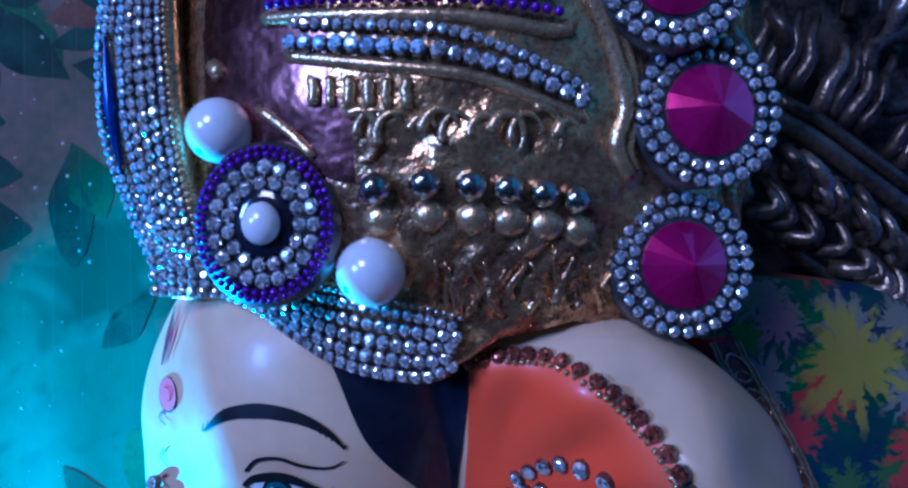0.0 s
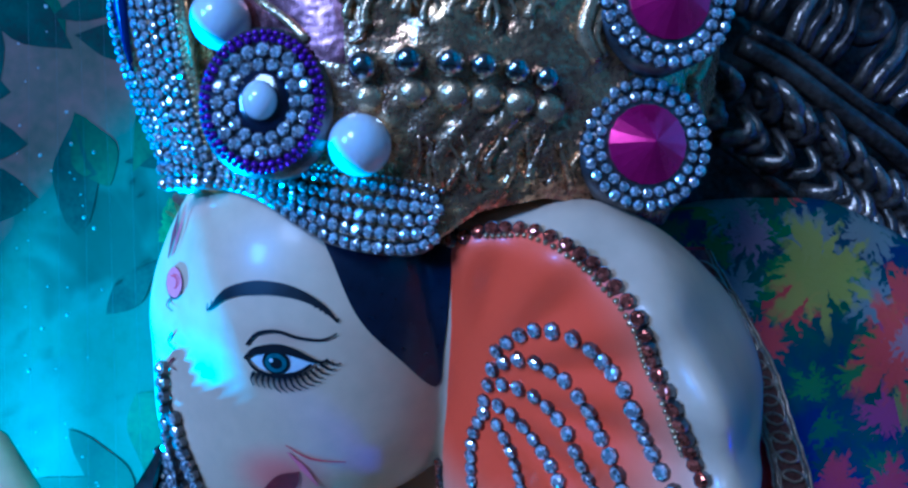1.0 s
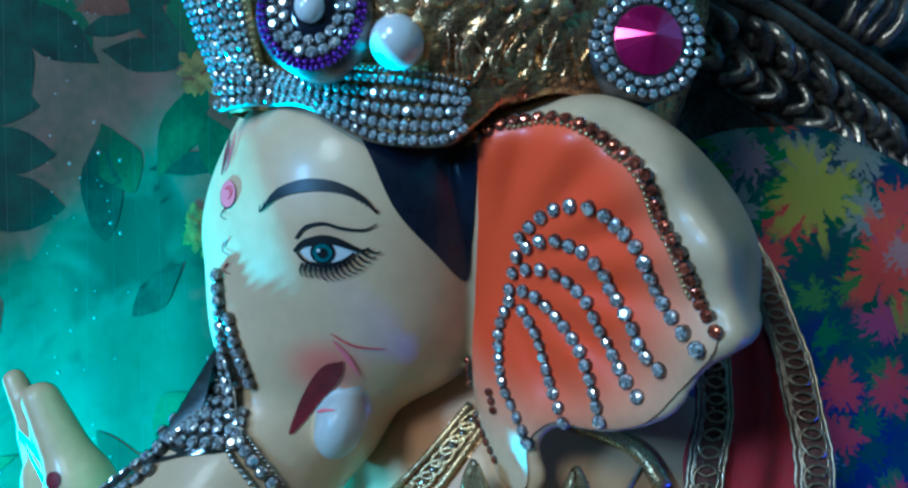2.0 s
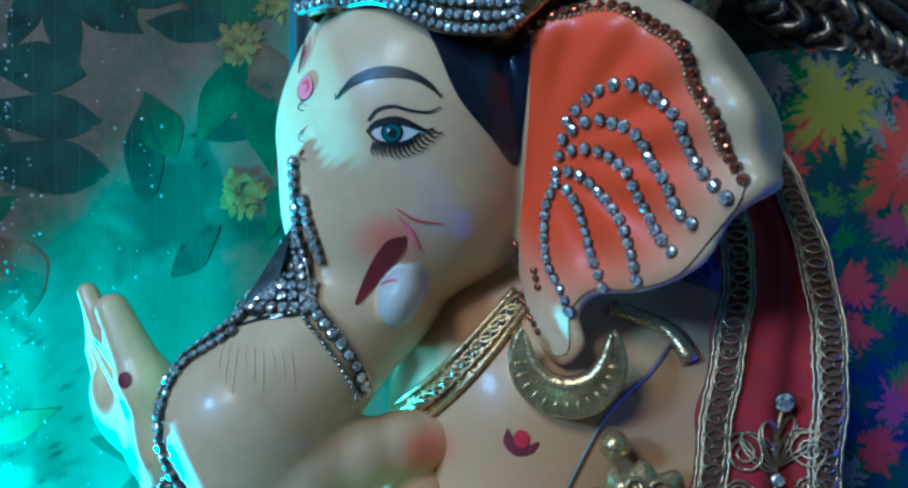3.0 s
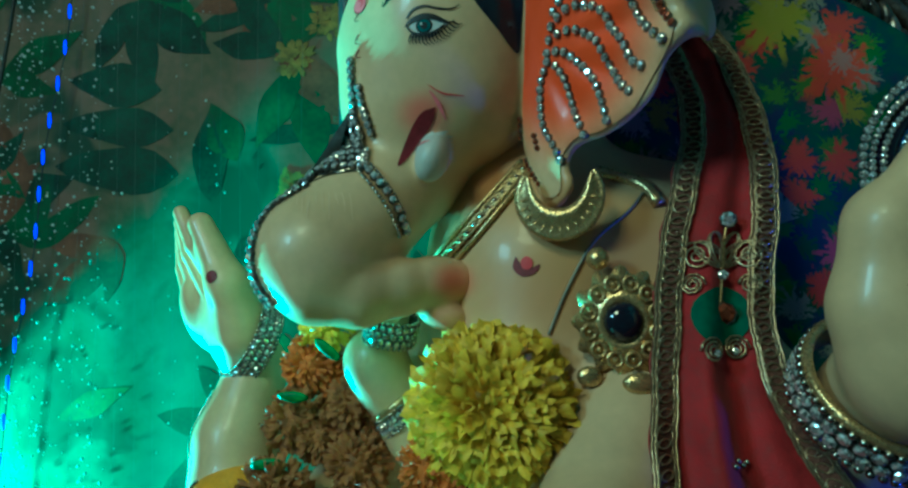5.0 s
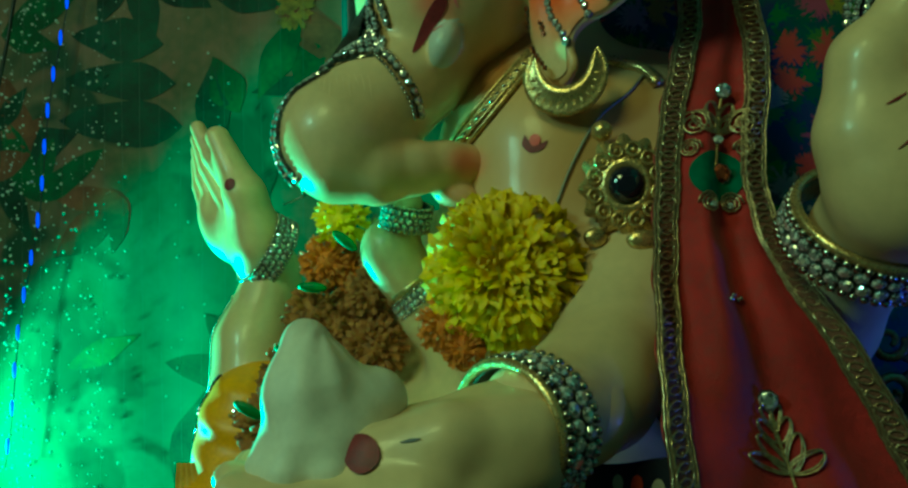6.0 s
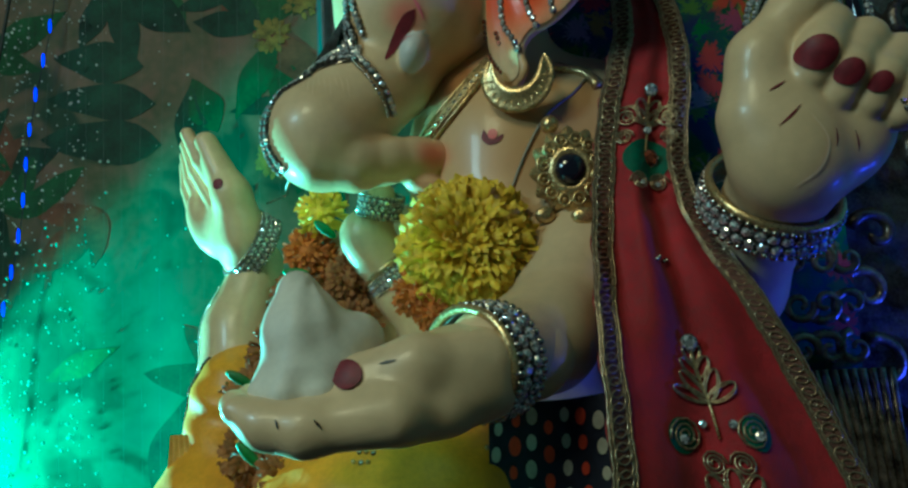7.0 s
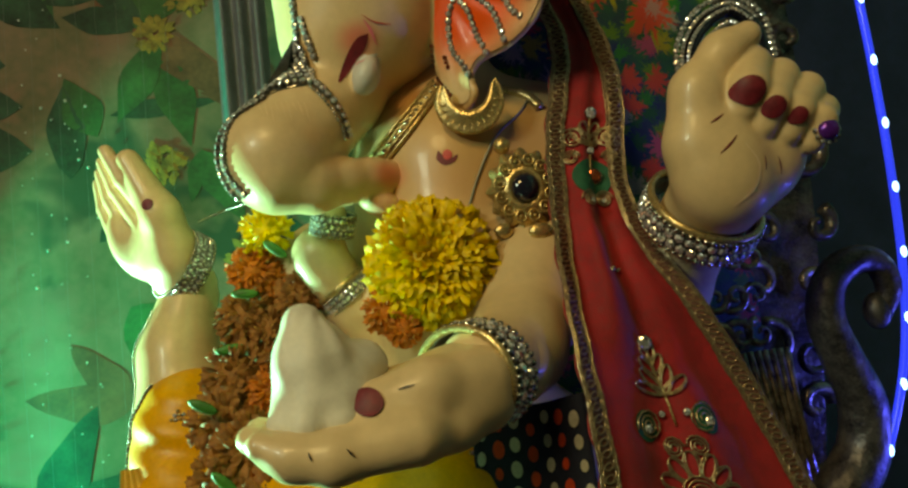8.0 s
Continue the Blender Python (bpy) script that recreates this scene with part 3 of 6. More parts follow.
srng = random.Random(11)
for i in range(15):
    z = 0.76 + i * 0.052
    for x in np.arange(0.235 if 0.95 < z < 1.27 else 0.18, 0.325, 0.040):
        bm = bmesh.new()
        scroll(bm, x + srng.uniform(-0.006, 0.006), z + srng.uniform(-0.008, 0.008), 0.290, srng.uniform(0.015, 0.023), srng.uniform(0.7, 1.15), srng.uniform(0, 6.28), srng.choice((-1, 1)), srng.uniform(0.0045, 0.0072), 0)
        part("scroll_carving", bm, carved_worn if srng.random() < 0.4 else carved, throne)
# curled leaves carved along the arch over the cushion
arch = spline([Vector(q) for q in ((0.112, 1.240), (0.130, 1.231), (0.152, 1.215), (0.178, 1.196), (0.205, 1.171), (0.232, 1.135), (0.250, 1.090), (0.256, 1.040))], 0.0072)
for i, p in enumerate(arch):
    d = (arch[min(len(arch) - 1, i + 1)] - arch[max(0, i - 1)]).normalized()
    n = Vector((-d.y, d.x)) if d.x > 0 else Vector((d.y, -d.x))
    n = n if n.y > -0.2 else -n
    for row, long in ((0, 0.021), (1, 0.015)):
        bm = bmesh.new()
        h, lean = long * srng.uniform(0.6, 1.3), srng.uniform(-0.5, 0.9)
        base = p + d * srng.uniform(-0.003, 0.003) + n * srng.uniform(-0.003, 0.003) - n * (0.014 if row == 0 else -0.003)
        pts = [(base.x + n.x * h * t + d.x * 0.006 * (lean * 2 * t + math.sin(t * 5.2 + row)), 0.287 - 0.011 * math.sin(math.pi * min(1, t + 0.1)) - 0.003 * row, base.y + n.y * h * t + d.y * 0.006 * (lean * 2 * t + math.sin(t * 5.2 + row))) for t in np.linspace(0, 1, 9)]
        tube(bm, pts, srng.uniform(0.0026, 0.0052), 8, r_end=0.0012)
        part("leaf_carving", bm, carved_worn if srng.random() < 0.5 else carved, throne)
for off, r in ((0.024, 0.0045), (0.032, 0.0030), (-0.017, 0.0026)):
    bm = bmesh.new()
    tube(bm, [(p.x + off * 0.62, 0.284, p.y + off * 0.78) for p in arch], r, 9)
    part("arch_moulding", bm, carved, throne)
# embossed panels above the arch
for i, (cx, cz) in enumerate(((0.136, 1.288), (0.166, 1.272), (0.197, 1.252), (0.226, 1.224), (0.250, 1.190))):
    turn = -0.25 - 0.14 * i
    for k in range(4):
        bm = bmesh.new()
        u, h = (k - 1.5) * 0.0068, 0.019 - 0.002 * abs(k - 1.5) + srng.uniform(-0.002, 0.002)
        pts = [(cx + u * math.cos(turn) - h * t * math.sin(turn) + 0.0012 * math.sin(5 * t + k), 0.290 - 0.005 * (1 - t * t), cz + u * math.sin(turn) + h * t * math.cos(turn)) for t in np.linspace(-1, 1, 9)]
        tube(bm, pts, srng.uniform(0.0030, 0.0042), 7, r_end=0.0018)
        part("panel_rib", bm, carved_worn if srng.random() < 0.3 else carved, throne)

bm = bmesh.new()
tube(bm, spline([(0.296, 0.205, 0.890), (0.304, 0.203, 0.908), (0.297, 0.202, 0.926), (0.278, 0.202, 0.930), (0.259, 0.203, 0.917), (0.254, 0.205, 0.892), (0.264, 0.207, 0.862), (0.276, 0.21, 0.832), (0.274, 0.212, 0.80), (0.254, 0.21, 0.775), (0.235, 0.21, 0.755)], 0.006), 0.0075, 14, r_end=0.020)
ball(bm, (0.294, 0.205, 0.893), (0.009, 0.009, 0.013), 10, 14)
part("swan_neck_arm", bm, mat("blackened_silver", (0.13, 0.13, 0.14), 0.42, 0.6, vary=0.5, scale=70, bump=0.7, bump_scale=110, second=(0.02, 0.02, 0.03)), throne, "S-curved swan-neck arm in blackened silver")
for i in range(9):
    bm = bmesh.new()
    scroll(bm, 0.19 + 0.016 * (i % 3), 0.94 - 0.028 * (i // 3), 0.235, 0.011, 1.2, i, (-1) ** i, 0.003)
    part("small_scroll", bm, carved_worn, throne)
    bm = bmesh.new()
    tube(bm, spline([(0.20 + 0.006 * i, 0.245, 0.87), (0.205 + 0.005 * i, 0.235, 0.82), (0.20 + 0.007 * i, 0.24, 0.76)], 0.01), 0.003, 6)
    part("feather", bm, carved_worn, throne)
for i in range(60):
    bm = bmesh.new()
    x, z, h = srng.uniform(0.11, 0.32), srng.uniform(1.27, 1.42), srng.uniform(0.012, 0.04)
    lean = srng.uniform(-0.35, 0.35)
    tube(bm, spline([(x, 0.292, z), (x + lean * h * 0.4, 0.280, z + h * 0.35), (x + lean * h, 0.284, z + h * 0.7), (x + lean * h * 0.6, 0.296, z + h)], 0.004), srng.uniform(0.0022, 0.0055), 7, r_end=0.001)
    part("leaf_carving", bm, carved if i % 3 else carved_worn, throne)
rope = thing("blue_rope_light", "glowing blue rope light edging the throne", "rope light")
edge = [(0.318, 0.2, 1.30), (0.312, 0.2, 1.15), (0.315, 0.2, 1.07), (0.317, 0.2, 0.99), (0.314, 0.2, 0.91), (0.303, 0.2, 0.85), (0.280, 0.2, 0.794), (0.255, 0.2, 0.765), (0.2, 0.21, 0.735)]
bm = bmesh.new()
tube(bm, spline(edge, 0.008), 0.0027, 8)
part("tube", bm, led_tube, rope)
for p in spline(edge, 0.046):
    bm = bmesh.new()
    ball(bm, (p.x, p.y - 0.002, p.z), (0.0022, 0.0022, 0.0042), 6, 8)
    part("lamp", bm, mat("bright_blue_white_led", (0.25, 0.45, 1.0), 0.4, emit=5.0) if "bright_blue_white_led" not in bpy.data.materials else bpy.data.materials["bright_blue_white_led"], rope)

# flowered cushion behind the shoulder
cushion = thing("flowered_back_cushion", "dark green and navy cushion with bright brushed flowers", "cushion")
cushion_cloth = mat("green_navy_cloth", (0.015, 0.12, 0.035), 0.7, vary=0.3, scale=22, bump=0.2, bump_scale=700, second=(0.012, 0.018, 0.09))


def cushion_y(x, z):
    u, v = (x - 0.13) / 0.14, (z - 1.0) / 0.19
    return 0.247 + 0.022 * max(0, u * u * 0.6 + v ** 6 * 0.5) + 0.003 * math.sin(40 * x + 30 * z)


def cushion_top(x):
    return 1.188 - 1.1 * max(0, x - 0.15) ** 1.25 - 0.9 * max(0, 0.12 - x) ** 1.3


bm = bmesh.new()
rows = []
for i in range(31):
    v = i / 30
    rows.append([(x, cushion_y(x, 0.74 + v * (cushion_top(x) - 0.74)), 0.74 + v * (cushion_top(x) - 0.74)) for x in np.linspace(0.0, 0.235, 30)])
rows.append([(x, y + 0.006, z + 0.005) for x, y, z in rows[-1]])
rows.append([(x, 0.303, z) for x, y, z in rows[-1]])
loft(bm, rows)
part("cover", bm, cushion_cloth, cushion)


def flower_layer(m, scale, radius, colours, share, fixed=None):
    """Brushed flowers dyed into a cloth: ragged petals about scattered centres, or about one fixed centre."""
    nt = m.node_tree
    b = nt.nodes["Principled BSDF"]
    before = b.inputs["Base Color"].links[0].from_socket
    make = lambda k, **v: nt.nodes.new("ShaderNode" + k)
    tc, sep, com, wob, off, sca, add = (make(k) for k in ("TexCoord", "SeparateXYZ", "CombineXYZ", "TexNoise", "VectorMath", "VectorMath", "VectorMath"))
    nt.links.new(tc.outputs["Object"], sep.inputs[0])
    nt.links.new(sep.outputs["X"], com.inputs["X"])
    nt.links.new(sep.outputs["Z"], com.inputs["Y"])
    wob.inputs["Scale"].default_value, wob.inputs["Detail"].default_value = 260, 2
    nt.links.new(com.outputs[0], wob.inputs["Vector"])
    off.operation, sca.operation = "SUBTRACT", "SCALE"
    off.inputs[1].default_value, sca.inputs["Scale"].default_value = (0.5, 0.5, 0.5), 0.0055
    nt.links.new(wob.outputs["Color"], off.inputs[0])
    nt.links.new(off.outputs[0], sca.inputs[0])
    nt.links.new(com.outputs[0], add.inputs[0])
    nt.links.new(sca.outputs[0], add.inputs[1])
    rel, unit, far, seed, ang = (make("VectorMath") for _ in range(5))
    rel.operation, unit.operation, ang.operation = "SUBTRACT", "NORMALIZE", "LENGTH"
    nt.links.new(add.outputs[0], rel.inputs[0])
    vor = make("TexVoronoi")
    vor.voronoi_dimensions = "2D"
    vor.inputs["Scale"].default_value = scale
    nt.links.new(com.outputs[0], vor.inputs["Vector"])
    if fixed:
        rel.inputs[1].default_value = (*fixed, 0)
    else:
        nt.links.new(vor.outputs["Position"], rel.inputs[1])
    nt.links.new(rel.outputs[0], unit.inputs[0])
    nt.links.new(rel.outputs[0], ang.inputs[0])
    far.operation, seed.operation = "SCALE", "ADD"
    far.inputs["Scale"].default_value = 1.5
    nt.links.new(unit.outputs[0], far.inputs[0])
    nt.links.new(far.outputs[0], seed.inputs[0])
    if not fixed:
        grow = make("VectorMath")
        grow.operation = "SCALE"
        grow.inputs["Scale"].default_value = 19.0
        nt.links.new(vor.outputs["Color"], grow.inputs[0])
        nt.links.new(grow.outputs[0], seed.inputs[1])
    ray, reach, ratio, mask = make("TexNoise"), make("MapRange"), make("Math"), make("MapRange")
    ray.inputs["Scale"].default_value, ray.inputs["Detail"].default_value = 2.6, 1
    nt.links.new(seed.outputs[0], ray.inputs["Vector"])
    reach.inputs[1].default_value, reach.inputs[2].default_value = 0.32, 0.68
    reach.inputs[3].default_value, reach.inputs[4].default_value = radius * 0.30, radius
    nt.links.new(ray.outputs["Fac"], reach.inputs[0])
    ratio.operation, mask.interpolation_type = "DIVIDE", "SMOOTHSTEP"
    nt.links.new(ang.outputs["Value"], ratio.inputs[0])
    nt.links.new(reach.outputs[0], ratio.inputs[1])
    mask.inputs[1].default_value, mask.inputs[2].default_value = 0.72, 1.12
    mask.inputs[3].default_value, mask.inputs[4].default_value = 0.92, 0.0
    nt.links.new(ratio.outputs[0], mask.inputs[0])
    fac = mask.outputs[0]
    ramp, parts, mx = make("ValToRGB"), make("SeparateColor"), make("Mix")
    mx.data_type = "RGBA"
    ramp.color_ramp.interpolation = "CONSTANT"
    while len(ramp.color_ramp.elements) < len(colours):
        ramp.color_ramp.elements.new(0.5)
    for k, c in enumerate(colours):
        ramp.color_ramp.elements[k].position, ramp.color_ramp.elements[k].color = k / len(colours), (*c, 1)
    nt.links.new(vor.outputs["Color"], parts.inputs[0])
    nt.links.new(parts.outputs[0], ramp.inputs[0])
    if not fixed:
        some, both = make("Math"), make("Math")
        some.operation, both.operation = "LESS_THAN", "MULTIPLY"
        some.inputs[1].default_value = share
        nt.links.new(parts.outputs[1], some.inputs[0])
        nt.links.new(some.outputs[0], both.inputs[0])
        nt.links.new(fac, both.inputs[1])
        fac = both.outputs[0]
    nt.links.new(fac, mx.inputs[0])
    nt.links.new(before, mx.inputs[6])
    nt.links.new(ramp.outputs[0], mx.inputs[7])
    nt.links.new(mx.outputs[2], b.inputs["Base Color"])


blotch(cushion_cloth, (0.010, 0.025, 0.12), 30, 0.54, 0.62, 0.85)
flower_layer(cushion_cloth, 62, 0.011, ((0.02, 0.20, 0.025), (0.01, 0.10, 0.03), (0.10, 0.24, 0.02)), 0.75)
flower_layer(cushion_cloth, 40, 0.0145, ((0.55, 0.06, 0.04), (0.34, 0.34, 0.03), (0.55, 0.05, 0.04), (0.26, 0.28, 0.24), (0.40, 0.07, 0.16)), 0.50)
flower_layer(cushion_cloth, 50, 0.027, ((0.40, 0.40, 0.025),), 1.0, (0.147, 1.164))
flower_layer(cushion_cloth, 50, 0.013, ((0.32, 0.22, 0.28),), 1.0, (0.122, 1.178))
flower_layer(cushion_cloth, 50, 0.026, ((0.62, 0.07, 0.035),), 1.0, (0.177, 1.134))
flower_layer(cushion_cloth, 50, 0.010, ((0.40, 0.24, 0.22),), 1.0, (0.180, 1.137))

# ---- the idol ----
def ear_depth(x, z):
    u, v = (x - 0.03) / 0.04, (z - 1.125) / 0.05
    y = 0.1835 - 0.041 * u - 0.017 * v - 0.0055 * u * u + 0.0015 * u * v - 0.0065 * v * v
    y = 0.5 * (y + 0.134 + np.sqrt((y - 0.134) ** 2 + 0.00004))
    roll = np.hypot(x - 0.012, z - 1.122) - 0.056
    return y + 1.85 * 0.5 * (roll + np.sqrt(roll * roll + 0.00001)) * np.clip((z - 1.105) / 0.02, 0, 1)


EAR = [(0.001, 1.185), (0.010, 1.1875), (0.023, 1.1900), (0.039, 1.1905), (0.056, 1.186), (0.073, 1.1745), (0.090, 1.158), (0.0965, 1.139), (0.086, 1.1225), (0.071, 1.115), (0.0645, 1.109), (0.060, 1.097), (0.053, 1.090),
       (0.043, 1.085), (0.030, 1.083), (0.025, 1.075), (0.027, 1.064), (0.021, 1.055), (0.014, 1.056), (0.008, 1.066), (0.003, 1.087), (0.000, 1.110), (-0.003, 1.135), (-0.003, 1.16)]


def ear_field(x, y, z):
    """A rounded, cupped leaf of even thickness inside the ear's outline."""
    px, pz = np.broadcast_arrays(x[:, :, 0], z[0, :, :].reshape(1, -1))[0], np.broadcast_arrays(z[0, :, :].reshape(1, -1), x[:, :, 0])[0]
    out = smooth_outline(EAR, 0.004)
    best, inside = np.full(px.shape, 9.0), np.zeros(px.shape, bool)
    for (ax, az), (bx, bz) in zip(out, out[1:] + out[:1]):
        h = np.clip(((px - ax) * (bx - ax) + (pz - az) * (bz - az)) / ((bx - ax) ** 2 + (bz - az) ** 2), 0, 1)
        best = np.minimum(best, np.hypot(px - ax - h * (bx - ax), pz - az - h * (bz - az)))
        if az != bz:
            inside ^= ((az > pz) != (bz > pz)) & (px < (bx - ax) * (pz - az) / (bz - az) + ax)
    flat = np.where(inside, -best, best)
    fan = np.arctan2(px - 0.010, 1.135 - pz)
    ridge = 0.0018 * np.cos(fan * 13) * np.clip((np.hypot(px - 0.01, pz - 1.135) - 0.015) / 0.02, 0, 1) * np.clip(-flat / 0.012, 0, 1)
    rim = 0.0025 * np.exp(-((flat + 0.006) / 0.006) ** 2)
    side = np.abs(y - (ear_depth(px, pz) + 0.003 + ridge - rim)[:, None, :]) - 0.0052
    r = 0.005
    a, b = np.maximum(flat[:, None, :] + r, 0), np.maximum(side + r, 0)
    return np.sqrt(a * a + b * b) + np.minimum(np.maximum(flat[:, None, :] + r, side + r), 0) - r


head = Clay((-0.16, 0.10, 0.975), (0.112, 0.33, 1.235), 0.0016)
head.egg((-0.035, 0.248, 1.163), (0.062, 0.069, 0.066), melt=0.02)
head.egg((-0.040, 0.246, 1.122), (0.046, 0.045, 0.040), melt=0.03)
head.egg((-0.030, 0.236, 1.123), (0.026, 0.036, 0.022), melt=0.02)
head.limb([(-0.068, 0.240, 1.150), (-0.063, 0.240, 1.115), (-0.062, 0.242, 1.078)], [0.032, 0.031, 0.027], melt=0.02)
head.limb([(-0.064, 0.240, 1.080), (-0.084, 0.228, 1.060), (-0.105, 0.212, 1.033)], [0.026, 0.030, 0.036], melt=0.012)
head.limb([(-0.104, 0.203, 1.020), (-0.085, 0.206, 1.0135), (-0.066, 0.214, 1.0155), (-0.048, 0.224, 1.018), (-0.036, 0.230, 1.019)], [0.0245, 0.0185, 0.0150, 0.0135, 0.0125], melt=0.004)
head.egg((-0.043, 0.228, 1.001), (0.015, 0.013, 0.009), (0, 18, 0), melt=0.003)
head.egg((-0.045, 0.207, 1.082), (0.0088, 0.012, 0.0125), (0, 20, 0), melt=0.003, tag=1)
head.add(ear_field, (-0.01, 0.11, 1.055), (0.105, 0.25, 1.20), 0.006, 0)
head_v, head_f, head_t = head.skin()
head_tree = tree_of(head_v, head_f)

torso = Clay((-0.27, 0.09, 0.70), (0.20, 0.42, 1.13), 0.0026)
torso.egg((0.020, 0.292, 1.018), (0.080, 0.089, 0.080), melt=0.03)
torso.egg((0.012, 0.285, 0.935), (0.074, 0.098, 0.085), melt=0.03)
torso.limb([(0.015, 0.285, 1.11), (0.01, 0.285, 1.05)], [0.045, 0.055], melt=0.03)
torso.egg((0.080, 0.262, 1.035), (0.045, 0.050, 0.050), melt=0.03)
torso.limb([(-0.030, 0.270, 0.895), (-0.062, 0.266, 0.932), (-0.078, 0.262, 0.955)], [0.026, 0.0205, 0.0175], melt=0.006)
torso.egg((-0.087, 0.258, 0.970), (0.019, 0.017, 0.022), (0, -30, 0), melt=0.01)
torso.limb([(-0.084, 0.256, 0.978), (-0.076, 0.254, 1.000)], [0.013, 0.010], melt=0.008)
torso.limb([(-0.197, 0.352, 0.965), (-0.207, 0.340, 0.910), (-0.20, 0.325, 0.850), (-0.14, 0.30, 0.86)], [0.021, 0.029, 0.040, 0.035], melt=0.01)
torso.limb([(-0.004, 0.114, 0.896), (0.022, 0.152, 0.902), (0.045, 0.195, 0.925), (0.075, 0.25, 1.0)], [0.0240, 0.0265, 0.033, 0.045], melt=0.012)
torso.limb([(0.144, 0.160, 0.964), (0.140, 0.205, 0.925), (0.11, 0.25, 0.95)], [0.024, 0.027, 0.045], melt=0.012)
torso.egg((-0.085, 0.318, 0.925), (0.055, 0.034, 0.080), melt=0.02)
torso.egg((-0.03, 0.28, 0.80), (0.15, 0.12, 0.09), melt=0.03)
torso_v, torso_f, torso_t = torso.skin()
torso_tree = tree_of(torso_v, torso_f)

palm = Clay((-0.14, 0.03, 0.84), (0.04, 0.15, 0.95), 0.0015)
palm.limb([(0.012, 0.132, 0.896), (-0.020, 0.105, 0.891)], [0.0240, 0.0205], melt=0.01)
palm.egg((-0.030, 0.098, 0.887), (0.036, 0.026, 0.0178), (0, 12, 0), melt=0.012)
palm.egg((-0.050, 0.082, 0.880), (0.034, 0.018, 0.0140), (0, 14, 0), melt=0.012)
for i in range(4):
    y, l = 0.064 + 0.0135 * i, (0.0, 0.006, 0.004, -0.006)[i]
    palm.limb([(-0.045, y + 0.004, 0.877), (-0.080 - l, y, 0.8735 + 0.001 * i), (-0.096 - l, y + 0.001, 0.8755 + 0.001 * i), (-0.109 - l, y + 0.003, 0.8815 + 0.001 * i)], [0.0125, 0.0100, 0.0086, 0.0062], melt=0.008)
palm.limb([(-0.008, 0.094, 0.896), (-0.036, 0.079, 0.896), (-0.060, 0.077, 0.893)], [0.0130, 0.0112, 0.0085], melt=0.008)
palm_v, palm_f, palm_t = palm.skin()
palm_tree = tree_of(palm_v, palm_f)

raised = Clay((0.09, 0.06, 0.92), (0.225, 0.18, 1.085), 0.0015)
raised.limb([(0.144, 0.158, 0.964), (0.147, 0.128, 0.982)], [0.0245, 0.027], melt=0.015)
raised.egg((0.138, 0.117, 0.995), (0.026, 0.021, 0.036), (0, 5, 0), melt=0.015)
raised.egg((0.168, 0.121, 0.996), (0.024, 0.019, 0.031), (0, 25, 0), melt=0.005)
raised.limb([(0.124, 0.118, 1.005), (0.130, 0.115, 1.032), (0.146, 0.112, 1.052), (0.160, 0.108, 1.060)], [0.014, 0.013, 0.010, 0.0075], melt=0.01)
for kx, kz, tx, tz, r in ((0.162, 1.043, 0.147, 1.022, 0.0112), (0.178, 1.036, 0.159, 1.013, 0.0105), (0.193, 1.028, 0.173, 1.008, 0.0098), (0.201, 1.016, 0.186, 1.002, 0.0088)):
    raised.limb([(kx, 0.128, kz - 0.012), (kx, 0.112, kz), (tx + 0.004, 0.100, tz + 0.006), (tx, 0.104, tz - 0.004)], [r, r, r * 0.95, r * 0.85], melt=0.0025)
raised_v, raised_f, raised_t = raised.skin()
raised_tree = tree_of(raised_v, raised_f)

open_palm = Clay((-0.29, 0.29, 0.93), (-0.15, 0.40, 1.105), 0.0016)
open_palm.limb([(-0.196, 0.350, 0.955), (-0.205, 0.345, 0.985)], [0.021, 0.021], melt=0.012)
open_palm.egg((-0.215, 0.344, 1.000), (0.027, 0.017, 0.038), (0, -22, -34), melt=0.012)
open_palm.egg((-0.238, 0.356, 1.002), (0.019, 0.014, 0.032), (0, -25, 0), melt=0.010)
open_palm.limb([(-0.202, 0.332, 0.985), (-0.210, 0.328, 1.022), (-0.232, 0.331, 1.066)], [0.0155, 0.0145, 0.0095], melt=0.008)
for i in range(4):
    s = i / 3
    open_palm.limb([(-0.215 - 0.034 * s, 0.334 + 0.009 * i, 1.018 - 0.020 * s), (-0.237 - 0.027 * s, 0.332 + 0.013 * i, 1.052 - 0.016 * s), (-0.250 - 0.019 * s, 0.336 + 0.013 * i, 1.076 - 0.018 * s)], [0.0080, 0.0074, 0.0058], melt=0.0018)
open_v, open_f, open_t = open_palm.skin()
open_tree = tree_of(open_v, open_f)

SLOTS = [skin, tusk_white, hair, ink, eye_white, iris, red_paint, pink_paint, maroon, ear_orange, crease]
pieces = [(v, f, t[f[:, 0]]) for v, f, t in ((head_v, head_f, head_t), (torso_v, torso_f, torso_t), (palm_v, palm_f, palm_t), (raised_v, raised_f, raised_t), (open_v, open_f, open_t))]
